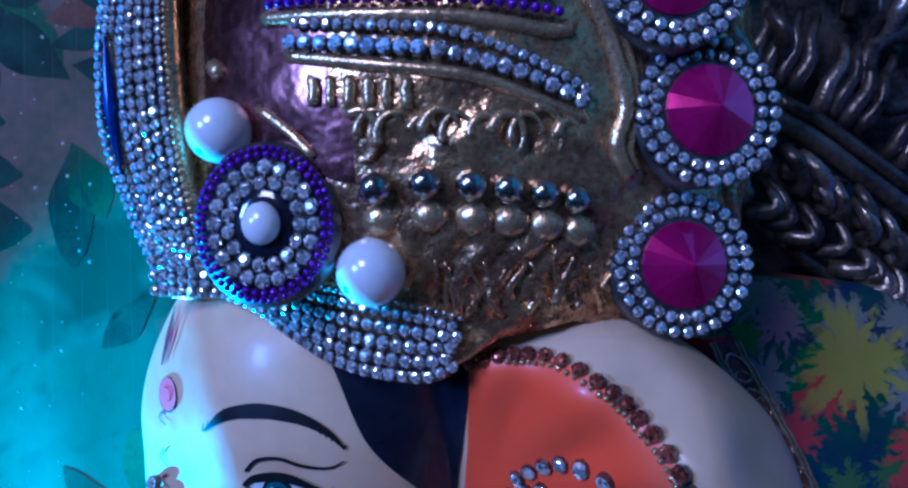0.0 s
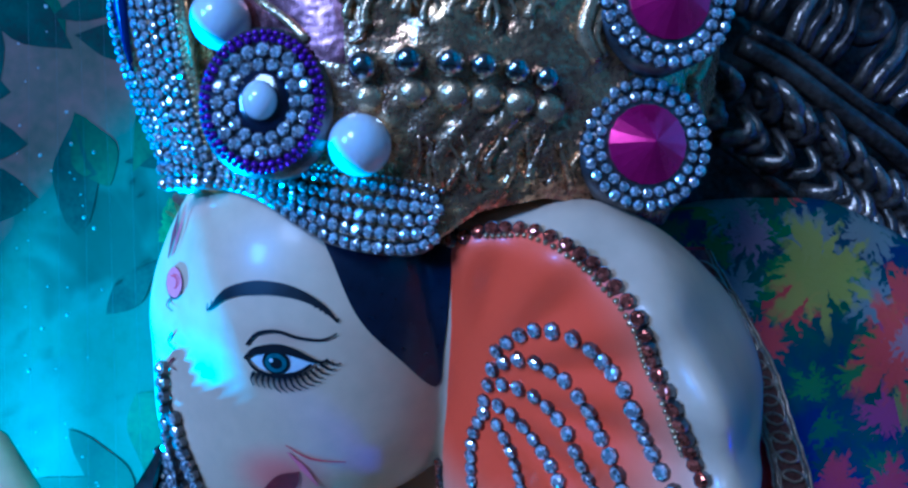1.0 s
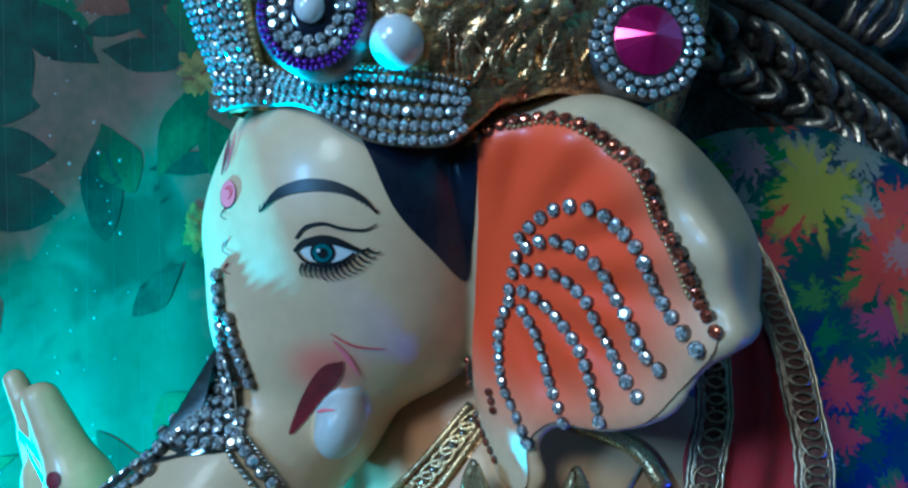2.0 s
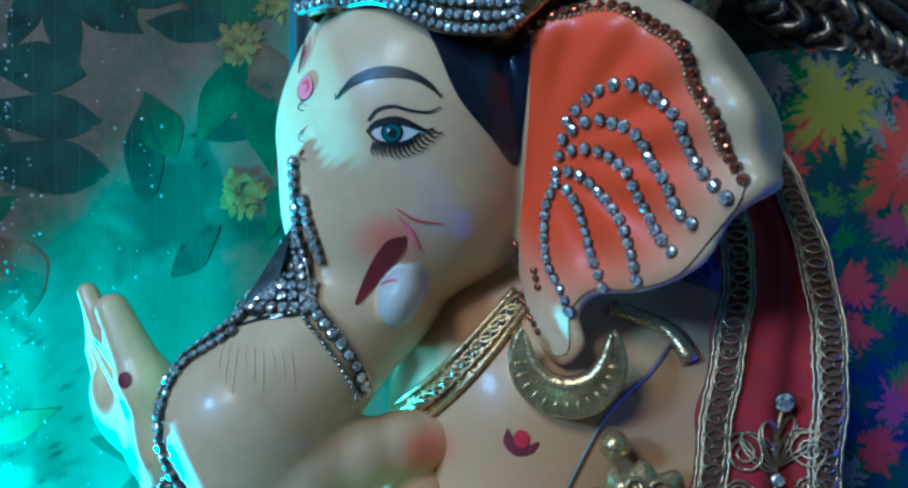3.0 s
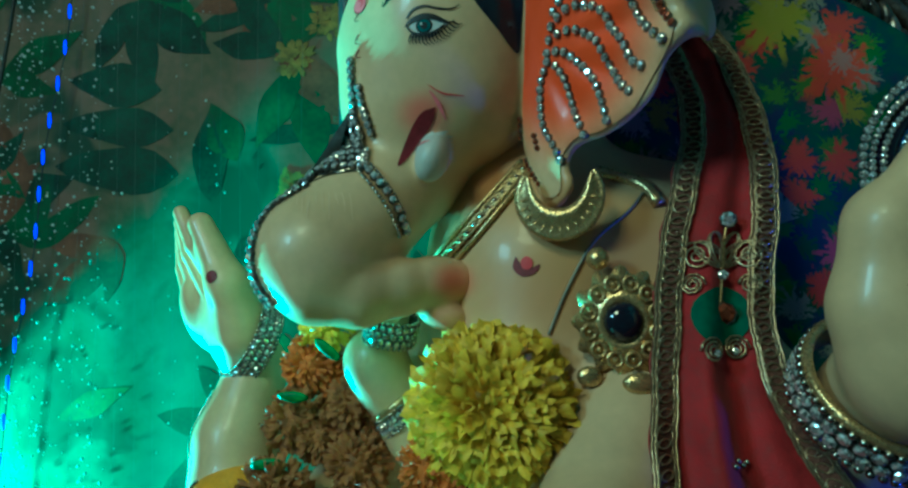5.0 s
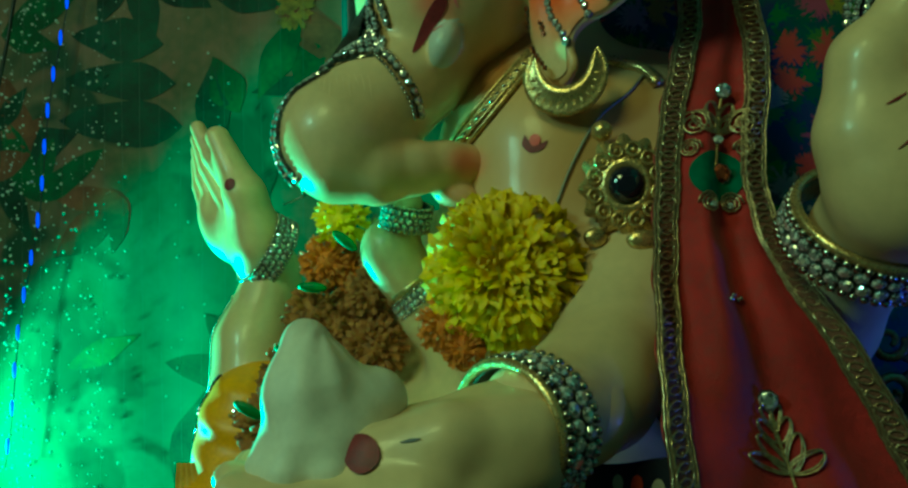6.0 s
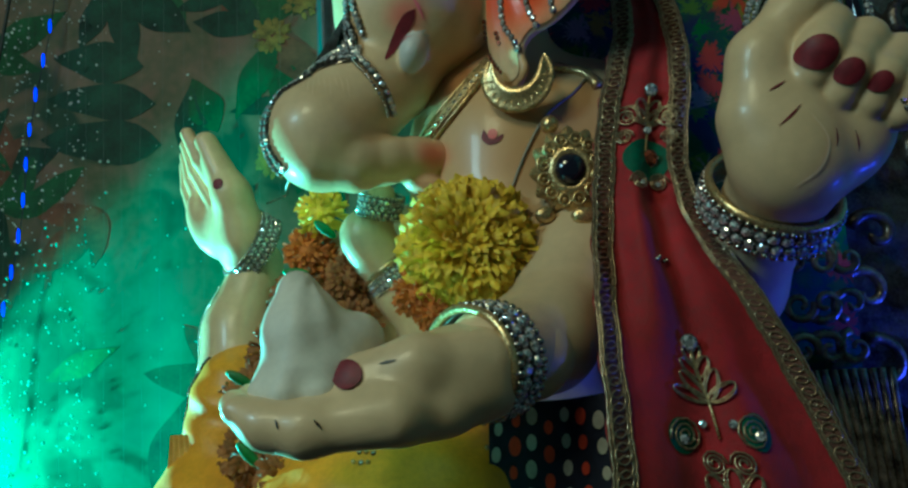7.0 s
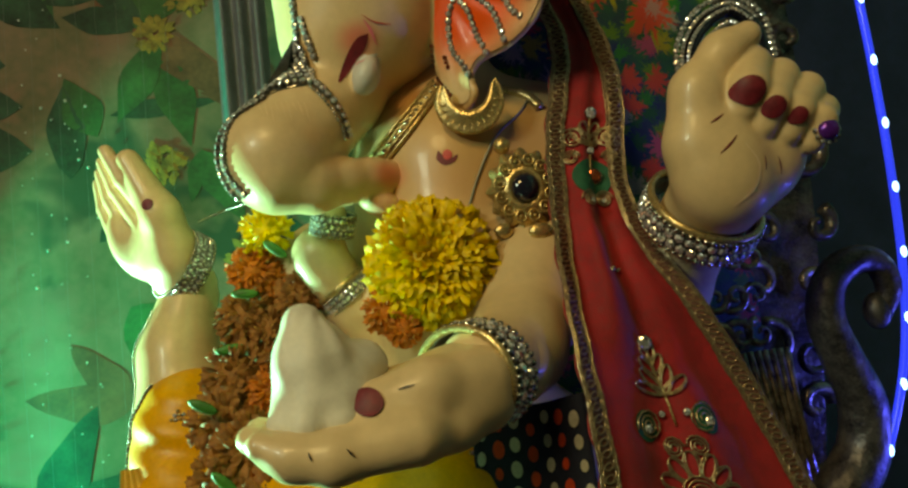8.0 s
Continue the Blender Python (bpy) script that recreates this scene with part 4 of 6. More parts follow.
# painted face
pieces.append(decal(head_tree, smooth_outline([(-0.040, 1.196), (-0.034, 1.184), (-0.0285, 1.173), (-0.021, 1.156), (-0.010, 1.143), (0.0005, 1.1325), (0.003, 1.146), (0.005, 1.165), (0.006, 1.185), (-0.015, 1.197)]), 2))
RED_ARC = [(0.006, 1.178), (0.016, 1.181), (0.027, 1.181), (0.037, 1.1755), (0.045, 1.168), (0.050, 1.160), (0.054, 1.150), (0.058, 1.140), (0.062, 1.131), (0.0655, 1.120)]
pieces.append(decal(head_tree, smooth_outline(RED_ARC + [(0.060, 1.106), (0.052, 1.093), (0.040, 1.087), (0.028, 1.086), (0.021, 1.077), (0.0205, 1.062), (0.014, 1.060), (0.0075, 1.072), (0.0045, 1.088), (0.003, 1.105), (0.004, 1.130), (0.0055, 1.155)]), 9, 0.0009, 0.0015))
pieces.append(stroke(head_tree, [(-0.066, 1.1573), (-0.059, 1.1627), (-0.049, 1.1648), (-0.039, 1.1636), (-0.031, 1.1597), (-0.026, 1.1543)], [0.0006, 0.0030, 0.0040, 0.0036, 0.0022, 0.0006], 3))
for k in range(5):
    pieces.append(stroke(head_tree, [(-0.0665 + 0.0016 * k, 1.1570 + 0.001 * k), (-0.0660 + 0.0017 * k, 1.1602 + 0.0011 * k)], [0.0006, 0.0003], 3))
    pieces.append(stroke(head_tree, [(-0.0330 + 0.0014 * k, 1.1595 - 0.0009 * k), (-0.0312 + 0.0014 * k, 1.1612 - 0.0012 * k)], [0.0007, 0.0003], 3))
pieces.append(stroke(head_tree, [(-0.0535, 1.1480), (-0.0500, 1.1515), (-0.0440, 1.1525), (-0.0380, 1.1508), (-0.0310, 1.1502), (-0.0262, 1.1525)], [0.0008, 0.0011, 0.0010, 0.0010, 0.0008, 0.0004], 3))
pieces.append(decal(head_tree, smooth_outline([(-0.0525, 1.1436), (-0.0500, 1.1456), (-0.0450, 1.1468), (-0.0400, 1.1464), (-0.0350, 1.1446), (-0.0325, 1.1440), (-0.0370, 1.1413), (-0.0430, 1.1400), (-0.0490, 1.1408)], 0.0006), 4, 0.0004, 0.001))


def disc(cx, cz, rx, rz=None, n=24):
    return [(cx + rx * math.cos(6.2832 * k / n), cz + (rz or rx) * math.sin(6.2832 * k / n)) for k in range(n)]


pieces.append(decal(head_tree, disc(-0.0447, 1.1434, 0.0041, 0.0036), 3, 0.0007, 0.001))
pieces.append(decal(head_tree, disc(-0.0447, 1.1433, 0.0032, 0.0029), 5, 0.0009, 0.001))
pieces.append(decal(head_tree, disc(-0.0446, 1.1433, 0.0017), 3, 0.0011, 0.0008))
pieces.append(decal(head_tree, disc(-0.0458, 1.1442, 0.0006), 4, 0.0013, 0.0008))
pieces.append(stroke(head_tree, [(-0.0542, 1.1440), (-0.0510, 1.1464), (-0.0450, 1.1476), (-0.0400, 1.1469), (-0.0325, 1.1438), (-0.0296, 1.1448)], [0.0008, 0.0024, 0.0028, 0.0025, 0.0016, 0.0005], 3, lift=0.0010))
pieces.append(stroke(head_tree, [(-0.0540, 1.1450), (-0.0510, 1.1410), (-0.0450, 1.1393), (-0.0390, 1.1402), (-0.0335, 1.1437)], [0.0006, 0.0011, 0.0014, 0.0013, 0.0008], 3, lift=0.0009))
for k in range(15):
    s = k / 14
    x, z, a = -0.0515 + 0.021 * s, 1.1402 - 0.0012 * math.sin(math.pi * s) + 0.004 * s ** 3, -1.95 + 1.55 * s
    l = 0.0046 + 0.0012 * math.sin(3 * s)
    pieces.append(stroke(head_tree, [(x, z), (x + 0.6 * l * math.cos(a - 0.1), z + 0.6 * l * math.sin(a - 0.1)), (x + l * math.cos(a + 0.25), z + l * math.sin(a + 0.25))], [0.0010, 0.0007, 0.0003], 3, lift=0.0008))
pieces.append(decal(head_tree, disc(-0.0810, 1.1640, 0.0042, 0.0050), 3, 0.0004, 0.0012))
pieces.append(decal(head_tree, disc(-0.0808, 1.1642, 0.0039, 0.0047), 7, 0.0006, 0.0012))
pieces.append(stroke(head_tree, [(-0.0822, 1.1660), (-0.0795, 1.1658), (-0.0792, 1.1630), (-0.0815, 1.1622)], [0.0004, 0.0007, 0.0004], 6, lift=0.0008))
pieces.append(decal(head_tree, smooth_outline([(-0.0415, 1.1065), (-0.0435, 1.1000), (-0.0520, 1.0900), (-0.0632, 1.0785), (-0.0590, 1.0910), (-0.0500, 1.1035)], 0.001), 8, 0.0005, 0.002))
pieces.append(stroke(head_tree, [(-0.0440, 1.1140), (-0.0400, 1.1080), (-0.0365, 1.1000)], [0.0004, 0.0022, 0.0005], 7))
pieces.append(stroke(head_tree, [(-0.0445, 1.1165), (-0.0370, 1.1120), (-0.0260, 1.1105)], [0.0003, 0.0008, 0.0003], 6))
pieces.append(stroke(head_tree, [(-0.0530, 1.0865), (-0.0490, 1.0885), (-0.0450, 1.0890)], [0.0003, 0.0009, 0.0003], 7))
pieces.append(stroke(head_tree, [(-0.0845, 1.1880), (-0.0838, 1.1800), (-0.0850, 1.1710)], [0.0004, 0.0030, 0.0006], 8))
pieces.append(stroke(head_tree, [(-0.0795, 1.1860), (-0.0812, 1.1780), (-0.0830, 1.1720)], [0.0003, 0.0012, 0.0004], 7))
for k in range(9):
    x = -0.1130 + 0.0034 * k
    pieces.append(stroke(head_tree, [(x, 1.0660 - 0.0004 * k), (x + 0.0012, 1.0600), (x + 0.0030, 1.0560 - 0.004 * (k % 3))], [0.0002, 0.0006, 0.0002], 10, lift=0.0003))
# marks painted on the brow and trunk
for z0, h in ((1.158, 0.004), (1.1465, 0.005), (1.139, 0.004)):
    pieces.append(stroke(head_tree, [(-0.0840, z0), (-0.0815, z0 + h * 0.4), (-0.0845, z0 - h * 0.3), (-0.0810, z0 - h * 0.7)], [0.0004, 0.0006, 0.0003], 8))
# mark on the chest, nails and palm lines
pieces.append(decal(torso_tree, smooth_outline([(-0.003, 1.030), (-0.0045, 1.024), (0.000, 1.0195), (0.0065, 1.021), (0.009, 1.0255), (0.004, 1.0235), (0.000, 1.0255)], 0.001), 8, 0.0006, 0.0015))
pieces.append(decal(torso_tree, disc(0.0025, 1.0262, 0.0030, 0.0034), 6, 0.0009, 0.0015))
pieces.append(decal(palm_tree, disc(-0.0635, 0.8935, 0.0064, 0.0056), 8, 0.0011, 0.0011))
pieces.append(decal(raised_tree, disc(0.1465, 1.0245, 0.0074, 0.0072), 8, 0.0009, 0.0012))
pieces.append(decal(raised_tree, disc(0.1590, 1.0150, 0.0056, 0.0054), 8, 0.0009, 0.0012))
pieces.append(decal(raised_tree, disc(0.1722, 1.0098, 0.0045, 0.0043), 8, 0.0009, 0.0012))
for a, b in (((0.1265, 1.0105), (0.1345, 1.0150)), ((0.1285, 0.9935), (0.1385, 1.0025)), ((0.1530, 0.9910), (0.1522, 0.9815)), ((0.1635, 0.9905), (0.1650, 0.9805))):
    pieces.append(stroke(raised_tree, [a, ((a[0] + b[0]) / 2 + 0.0005, (a[1] + b[1]) / 2), b], [0.0003, 0.0011, 0.0003], 8))
for a, b in (((-0.089, 0.8790), (-0.0875, 0.8752)), ((-0.074, 0.8785), (-0.0705, 0.8745)), ((-0.0505, 0.8975), (-0.0430, 0.8990))):
    pieces.append(stroke(palm_tree, [a, ((a[0] + b[0]) / 2, (a[1] + b[1]) / 2), b], [0.0003, 0.0010, 0.0003], 3))
pieces.append(stroke(raised_tree, [(0.1420, 0.9980), (0.1485, 0.9860), (0.1450, 0.9740), (0.1340, 0.9660)], [0.0004, 0.0010, 0.0012, 0.0004], 10))
pieces.append(decal(open_tree, disc(-0.2150, 1.0275, 0.0045, 0.0045), 8, 0.0006, 0.002))
idol = new("elephant_headed_idol", statue_mesh("elephant_headed_idol", pieces, SLOTS))
tagged(idol, "glossy cream-painted elephant-headed clay idol with orange ear, seated", "statue")

# ---- crown ----
CROWN_C = (0.003, 0.247)


def crown_r(z):
    return float(np.interp(z, (1.165, 1.18, 1.195, 1.21, 1.225, 1.24, 1.26, 1.29, 1.33, 1.37), (0.0715, 0.0775, 0.0842, 0.0895, 0.0932, 0.0950, 0.0955, 0.093, 0.080, 0.055)))


def brim_z(x):
    """The crown's lower edge, which rises over the brow and the ear."""
    return float(np.interp(x, (-0.1, -0.08, -0.07, -0.049, -0.039, -0.029, -0.019, -0.005, 0.004, 0.012, 0.03, 0.06, 0.1), (1.196, 1.194, 1.194, 1.191, 1.185, 1.180, 1.177, 1.176, 1.180, 1.186, 1.190, 1.186, 1.18)))


crown = thing("jewelled_crown", "embossed gold crown set with rhinestones, pearls and magenta stones", "crown")
cv, cf = [], []
NA, NZ = 220, 60
for j in range(NZ + 1):
    for i in range(NA):
        a = 2 * math.pi * i / NA
        x0 = CROWN_C[0] + 0.082 * math.sin(a)
        low = brim_z(x0) if math.cos(a) > -0.2 else 1.18
        z = low + (1.37 - low) * (j / NZ) ** 1.15
        r = crown_r(z)
        relief = 0.0012 * noise.noise(Vector((a * 14, z * 330, 0))) * (1 if -0.35 < math.sin(a) else 0.3)
        if -0.62 < math.sin(a) < -0.2 and z > 1.215:
            relief = 0.0004 * noise.noise(Vector((a * 5, z * 60, 3)))
        if -0.20 < math.sin(a) < 0.36 and 1.190 < z < 1.216:
            relief += 0.0014 * math.sin(a * 60 + 3 * math.sin(z * 300))
        if -0.16 < math.sin(a) < 0.36 and 1.2255 < z < 1.240:
            relief += 0.0022 * math.sin(a * 26 + 1) * math.cos((z - 1.232) * 300)
        rr = r + relief
        cv.append((CROWN_C[0] + rr * math.sin(a), CROWN_C[1] - rr * math.cos(a), z))
for j in range(NZ):
    for i in range(NA):
        k, l = j * NA + i, j * NA + (i + 1) % NA
        cf.append((k, l, l + NA, k + NA))
cf.append(tuple(NZ * NA + i for i in range(NA)))
for i in range(NA):
    p = Vector(cv[i])
    c = Vector((CROWN_C[0], CROWN_C[1], p.z + 0.002))
    cv.append(tuple(p.lerp(c, 0.25)))
for i in range(NA):
    j = (i + 1) % NA
    cf.append((NZ * NA + NA + i, NZ * NA + NA + j, j, i))
slots = []
for f in cf:
    x, z = cv[f[0]][0], cv[f[0]][2]
    panel = -0.062 < x < -0.022 and z > 1.2225 and x < -0.028 + (1.262 - z) * 0.0 + max(0, 1.245 - z) * 0.45
    slots.append(1 if panel else 0)
shell = new("shell", statue_mesh("shell", [(cv, cf, slots)], [gold, copper]))
shell.parent = crown
crown_tree = tree_of(cv, cf)


def crown_at(x, z, out=0.0):
    if x < -0.062:
        base, _ = crown_at(-0.062, z, out)
        return Vector((x, base.y - 0.004 * min(1, (-0.062 - x) / 0.006) + 0.46 * (-0.062 - x), z)), Vector((-0.42, -0.9, 0)).normalized()
    s = max(-1, min(1, (x - CROWN_C[0]) / (crown_r(z) + out)))
    c = math.sqrt(1 - s * s)
    return Vector((CROWN_C[0] + s * (crown_r(z) + out), CROWN_C[1] - c * (crown_r(z) + out), z)), Vector((s, -c, 0))


def crown_string(pts, radius, parent, me=STONE, name="rhinestone", gap=1.1, out=0.0008):
    for p in spline([Vector(q) for q in pts], radius * 2 * gap):
        place, n = crown_at(p.x, p.y, out)
        put_stone(me, place, n, radius, parent, name)


brim = new("brim_band")
brim.parent = crown
LOW = [(-0.0830, 1.1945), (-0.0700, 1.1950), (-0.0590, 1.1940), (-0.0490, 1.1915), (-0.0390, 1.1855), (-0.0290, 1.1800), (-0.0190, 1.1772), (-0.0050, 1.1765), (0.0020, 1.1800)]
HIGH = [(-0.0800, 1.2120), (-0.0690, 1.2060), (-0.0590, 1.2020), (-0.0510, 1.1985), (-0.0390, 1.1970), (-0.0290, 1.1955), (-0.0180, 1.1935), (-0.0070, 1.1915), (0.0030, 1.1890)]
for k, r in enumerate((0.00155, 0.0016, 0.0016, 0.0015, 0.0013)):
    f = k / 4
    crown_string([(a[0] * (1 - f) + b[0] * f, a[1] * (1 - f) + b[1] * f) for a, b in zip(LOW, HIGH)], r, brim, gap=1.02, out=0.0010 + 0.0008 * (1 - f))
crown_string([(x, z + 0.0026) for x, z in HIGH[3:]], 0.0009, brim, SILVER, "silver_bead", 1.05)
bm = bmesh.new()
tube(bm, [crown_at(p.x, p.y, 0.0)[0] for p in spline([Vector(q) for q in LOW], 0.003)], 0.0022, 8)
band = part("band", bm, setting, brim)
# stone field on the crown's side plume
plume = new("side_plume")
plume.parent = crown
SIDE = ((1.193, 1.208, 1.222, 1.239, 1.258, 1.275, 1.30), (-0.0800, -0.0840, -0.0880, -0.0925, -0.0930, -0.0920, -0.0900))


def side_x(z, f):
    """From the plume's inner (0) to its outer edge (1)."""
    inner = float(np.interp(z, (1.20, 1.23, 1.27), (-0.0640, -0.0670, -0.0705)))
    return inner + f * (float(np.interp(z, *SIDE)) - inner)


bm = bmesh.new()
loft(bm, [[crown_at(side_x(z, f), z, o)[0] for f, o in ((0, -0.004), (0, 0.0), (0.5, 0.0004), (0.97, 0.0), (1.0, -0.002))] + [Vector((-0.07, 0.235, z))] for z in np.linspace(1.192, 1.31, 24)], closed=True)
part("plate", bm, gold_plain, plume)
for f, r, me in ((0.03, 0.0009, GOLDBEAD), (0.13, 0.0012, STONE), (0.26, 0.0015, STONE), (0.40, 0.0016, STONE), (0.54, 0.0015, STONE), (0.66, 0.0013, BLUE_STONE)):
    crown_string([(side_x(z, f), z) for z in (1.204, 1.215, 1.225, 1.240, 1.258, 1.275, 1.300)], r, plume, me, "gold_bead" if me is GOLDBEAD else "rhinestone", 1.05, 0.0012)
for f, z0, z1, me in ((0.78, 1.198, 1.226, STONE), (0.90, 1.196, 1.228, BLUE_STONE), (0.99, 1.196, 1.305, BLUE_STONE), (0.80, 1.264, 1.305, STONE), (0.90, 1.262, 1.305, BLUE_STONE)):
    crown_string([(side_x(z, f), z) for z in np.linspace(z0, z1, 6)], 0.0012, plume, me, "rhinestone", 1.05, 0.0010)
bm = bmesh.new()
loft(bm, [[crown_at(side_x(z, 0.87 + 0.10 * w * k), z, 0.0006 + 0.0018 * (1 - k * k))[0] for k in (-1, -0.5, 0, 0.5, 1)] for z, w in ((1.226, 0.05), (1.233, 0.6), (1.244, 1.0), (1.254, 0.7), (1.262, 0.05))])
part("blue_enamel_leaf", bm, blue_stone, plume, "deep blue enamel leaf")


def medallion(x, z, stone_r, rings, centre, label, squash=1.0):
    """A round boss with rings of small stones about one large stone."""
    base, n = crown_at(x, z, 0.0070)
    n = (n * 0.30 + Vector((0, -1, 0.06))).normalized()
    q = n.to_track_quat("Z", "Y").to_matrix().to_4x4()
    m = Matrix.Translation(base) @ q
    boss = new("medallion")
    boss.parent, boss["label"] = crown, label
    outer = max(r for r, *_ in rings)
    bm = bmesh.new()
    loft(bm, [[m @ Vector((r * math.cos(a), squash * r * math.sin(a), h)) for a in (6.2832 * k / 40 for k in range(40))] for r, h in ((outer + 0.0006, -0.016), (outer + 0.0016, 0.0), (stone_r + 0.001, 0.0012), (0.0001, 0.0012))], closed=True)
    part("base", bm, setting, boss)
    for r, size, me, name in rings:
        n_st = max(6, round(6.2832 * r * (1 + squash) / 2 / (2.3 * size)))
        for k in range(n_st):
            a = 6.2832 * k / n_st
            put_stone(me, m @ Vector((r * math.cos(a), squash * r * math.sin(a), 0.0012)), n, size, boss, name)
    bm = bmesh.new()
    if centre == "ruby":
        sides = 18
        rim = [Vector((stone_r * math.cos(a), stone_r * math.sin(a), 0.0020)) for a in (6.2832 * k / sides for k in range(sides))]
        for k in range(sides):
            p, q2 = rim[k], rim[(k + 1) % sides]
            bm.faces.new([bm.verts.new(m @ v) for v in (Vector((0, 0, 0.0072)), p, q2)])
            bm.faces.new([bm.verts.new(m @ v) for v in (p, p - Vector((0, 0, 0.003)), q2 - Vector((0, 0, 0.003)), q2)])
        part("faceted_stone", bm, ruby, boss, "magenta faceted glass stone", smooth=False)
    else:
        ball(bm, m @ Vector((0, 0, 0.0012)), (0.0072, 0.0084, 0.0008), 8, 24, q)
        part("black_disc", bm, black_stone, boss)
        bm = bmesh.new()
        ball(bm, m @ Vector((0, 0, 0.0030)), (stone_r, stone_r * 1.12, stone_r * 0.8), 14, 20, q)
        part("pearl", bm, pearl, boss, "half pearl")
    return boss


for x, z in ((0.0490, 1.2690), (0.0590, 1.2392), (0.0560, 1.2038)):
    medallion(x, z, 0.0105, ((0.0127, 0.00142, STONE, "rhinestone"), (0.0160, 0.00150, STONE, "rhinestone")), "ruby", "magenta stone in two rings of rhinestones")
medallion(-0.0415, 1.2132, 0.0044, ((0.0085, 0.0016, STONE, "rhinestone"), (0.0117, 0.0017, STONE, "rhinestone"), (0.0143, 0.0010, PURPLE, "purple_bead"), (0.0157, 0.0008, PURPLE, "purple_bead")), "pearl", "half pearl in rings of rhinestones and purple beads", 1.1)
for x, z, r in ((-0.0540, 1.2352, 0.0077), (-0.0172, 1.2025, 0.0078)):
    p, n = crown_at(x, z, 0.0045)
    bm = bmesh.new()
    ball(bm, p, r, 20, 28)
    part("pearl", bm, pearl, crown, "large white pearl")
for i, (x, z) in enumerate(((-0.0160, 1.2212), (-0.0050, 1.2222), (0.0050, 1.2218), (0.0130, 1.2212), (0.0210, 1.2203), (0.0285, 1.2190))):
    p, n = crown_at(x, z, 0.0018)
    bm = bmesh.new()
    ball(bm, p, 0.0037 - 0.00012 * i, 14, 18)
    part("silver_ball", bm, silver, crown, "polished metal ball")
    p, n = crown_at(x + 0.001, z - 0.0068, -0.001)
    bm = bmesh.new()
    ball(bm, p, (0.0044, 0.0035, 0.0040), 10, 14)
    part("foil_bead", bm, gold_plain, crown, "dull foil bead")
rows_up = new("brow_chains")
rows_up.parent = crown
for pts, r, me, name in (([(-0.0350, 1.2535), (-0.0180, 1.2515), (-0.0060, 1.2505)], 0.0017, BLUE_STONE, "rhinestone"),
                         ([(-0.0020, 1.2500), (0.0090, 1.2475), (0.0200, 1.2440), (0.0310, 1.2392)], 0.0017, STONE, "rhinestone"),
                         ([(-0.0340, 1.2575), (-0.0180, 1.2558), (-0.0020, 1.2545), (0.0090, 1.2515), (0.0200, 1.2475), (0.0300, 1.2425)], 0.0012, STONE, "rhinestone"),
                         ([(-0.0400, 1.2625), (-0.0180, 1.2612), (0.0030, 1.2605), (0.0240, 1.2585)], 0.0012, PURPLE, "purple_bead"),
                         ([(-0.0360, 1.2665), (-0.0100, 1.2650), (0.0210, 1.2628)], 0.0014, STONE, "rhinestone")):
    crown_string(pts, r, rows_up, me, name, 1.06, 0.0024)
for pts, r in (([(-0.0420, 1.2600), (-0.0180, 1.2585), (0.0030, 1.2575), (0.0240, 1.2550), (0.0265, 1.2590)], 0.0018), ([(-0.0360, 1.2510), (-0.0180, 1.2480), (0.0050, 1.2450), (0.0200, 1.2400), (0.0320, 1.2360)], 0.0016),
               ([(0.0270, 1.2700), (0.0330, 1.2600), (0.0375, 1.2500), (0.0400, 1.2400), (0.0380, 1.2310), (0.0420, 1.2240)], 0.0022), ([(0.0310, 1.2700), (0.0365, 1.2600), (0.0405, 1.2500), (0.0425, 1.2400), (0.0410, 1.2300), (0.0450, 1.2240)], 0.0016),
               ([(0.0700, 1.2640), (0.0790, 1.2600), (0.0850, 1.2520), (0.0820, 1.2400), (0.0780, 1.2280), (0.0720, 1.2220)], 0.0022), ([(0.0720, 1.2560), (0.0780, 1.2530), (0.0800, 1.2470)], 0.0018),
               ([(0.0730, 1.2230), (0.0790, 1.2170), (0.0800, 1.2080), (0.0770, 1.1980)], 0.0026), ([(-0.0440, 1.2400), (-0.0360, 1.2340), (-0.0290, 1.2270)], 0.0012), ([(-0.0580, 1.2520), (-0.0560, 1.2500), (-0.0555, 1.2480)], 0.0022)):
    bm = bmesh.new()
    tube(bm, [crown_at(p.x, p.y, 0.0)[0] for p in spline([Vector(q) for q in pts], 0.002)], r, 8)
    part("gold_moulding", bm, gold_plain, crown)
for k in range(11):
    bm = bmesh.new()
    x, ph, big = -0.020 + 0.0046 * k + dice.uniform(-0.0012, 0.0012), dice.uniform(-0.9, 0.9), dice.uniform(0.6, 1.15)
    tube(bm, [crown_at(x + 0.0042 * big * math.sin(a + ph), 1.2325 + 0.0055 * big * math.cos(a + ph), 0.0010)[0] for a in np.linspace(-1.2, dice.uniform(1.0, 2.8), 14)], dice.uniform(0.0009, 0.0016), 7, r_end=0.0004)
    part("embossed_curl", bm, gold_plain, crown)
for k in range(14):
    bm = bmesh.new()
    x, wob, z0 = -0.004 + 0.0032 * k + dice.uniform(-0.0015, 0.0015), dice.uniform(2, 6), 1.193 + dice.uniform(-0.002, 0.004)
    tube(bm, [crown_at(x + 0.0018 * math.sin(t * wob + k * 1.7), z0 + 0.012 * t, 0.0004)[0] for t in np.linspace(0, 1, 9)], dice.uniform(0.0008, 0.0019), 6, r_end=0.0004)
    part("embossed_feather", bm, gold, crown)
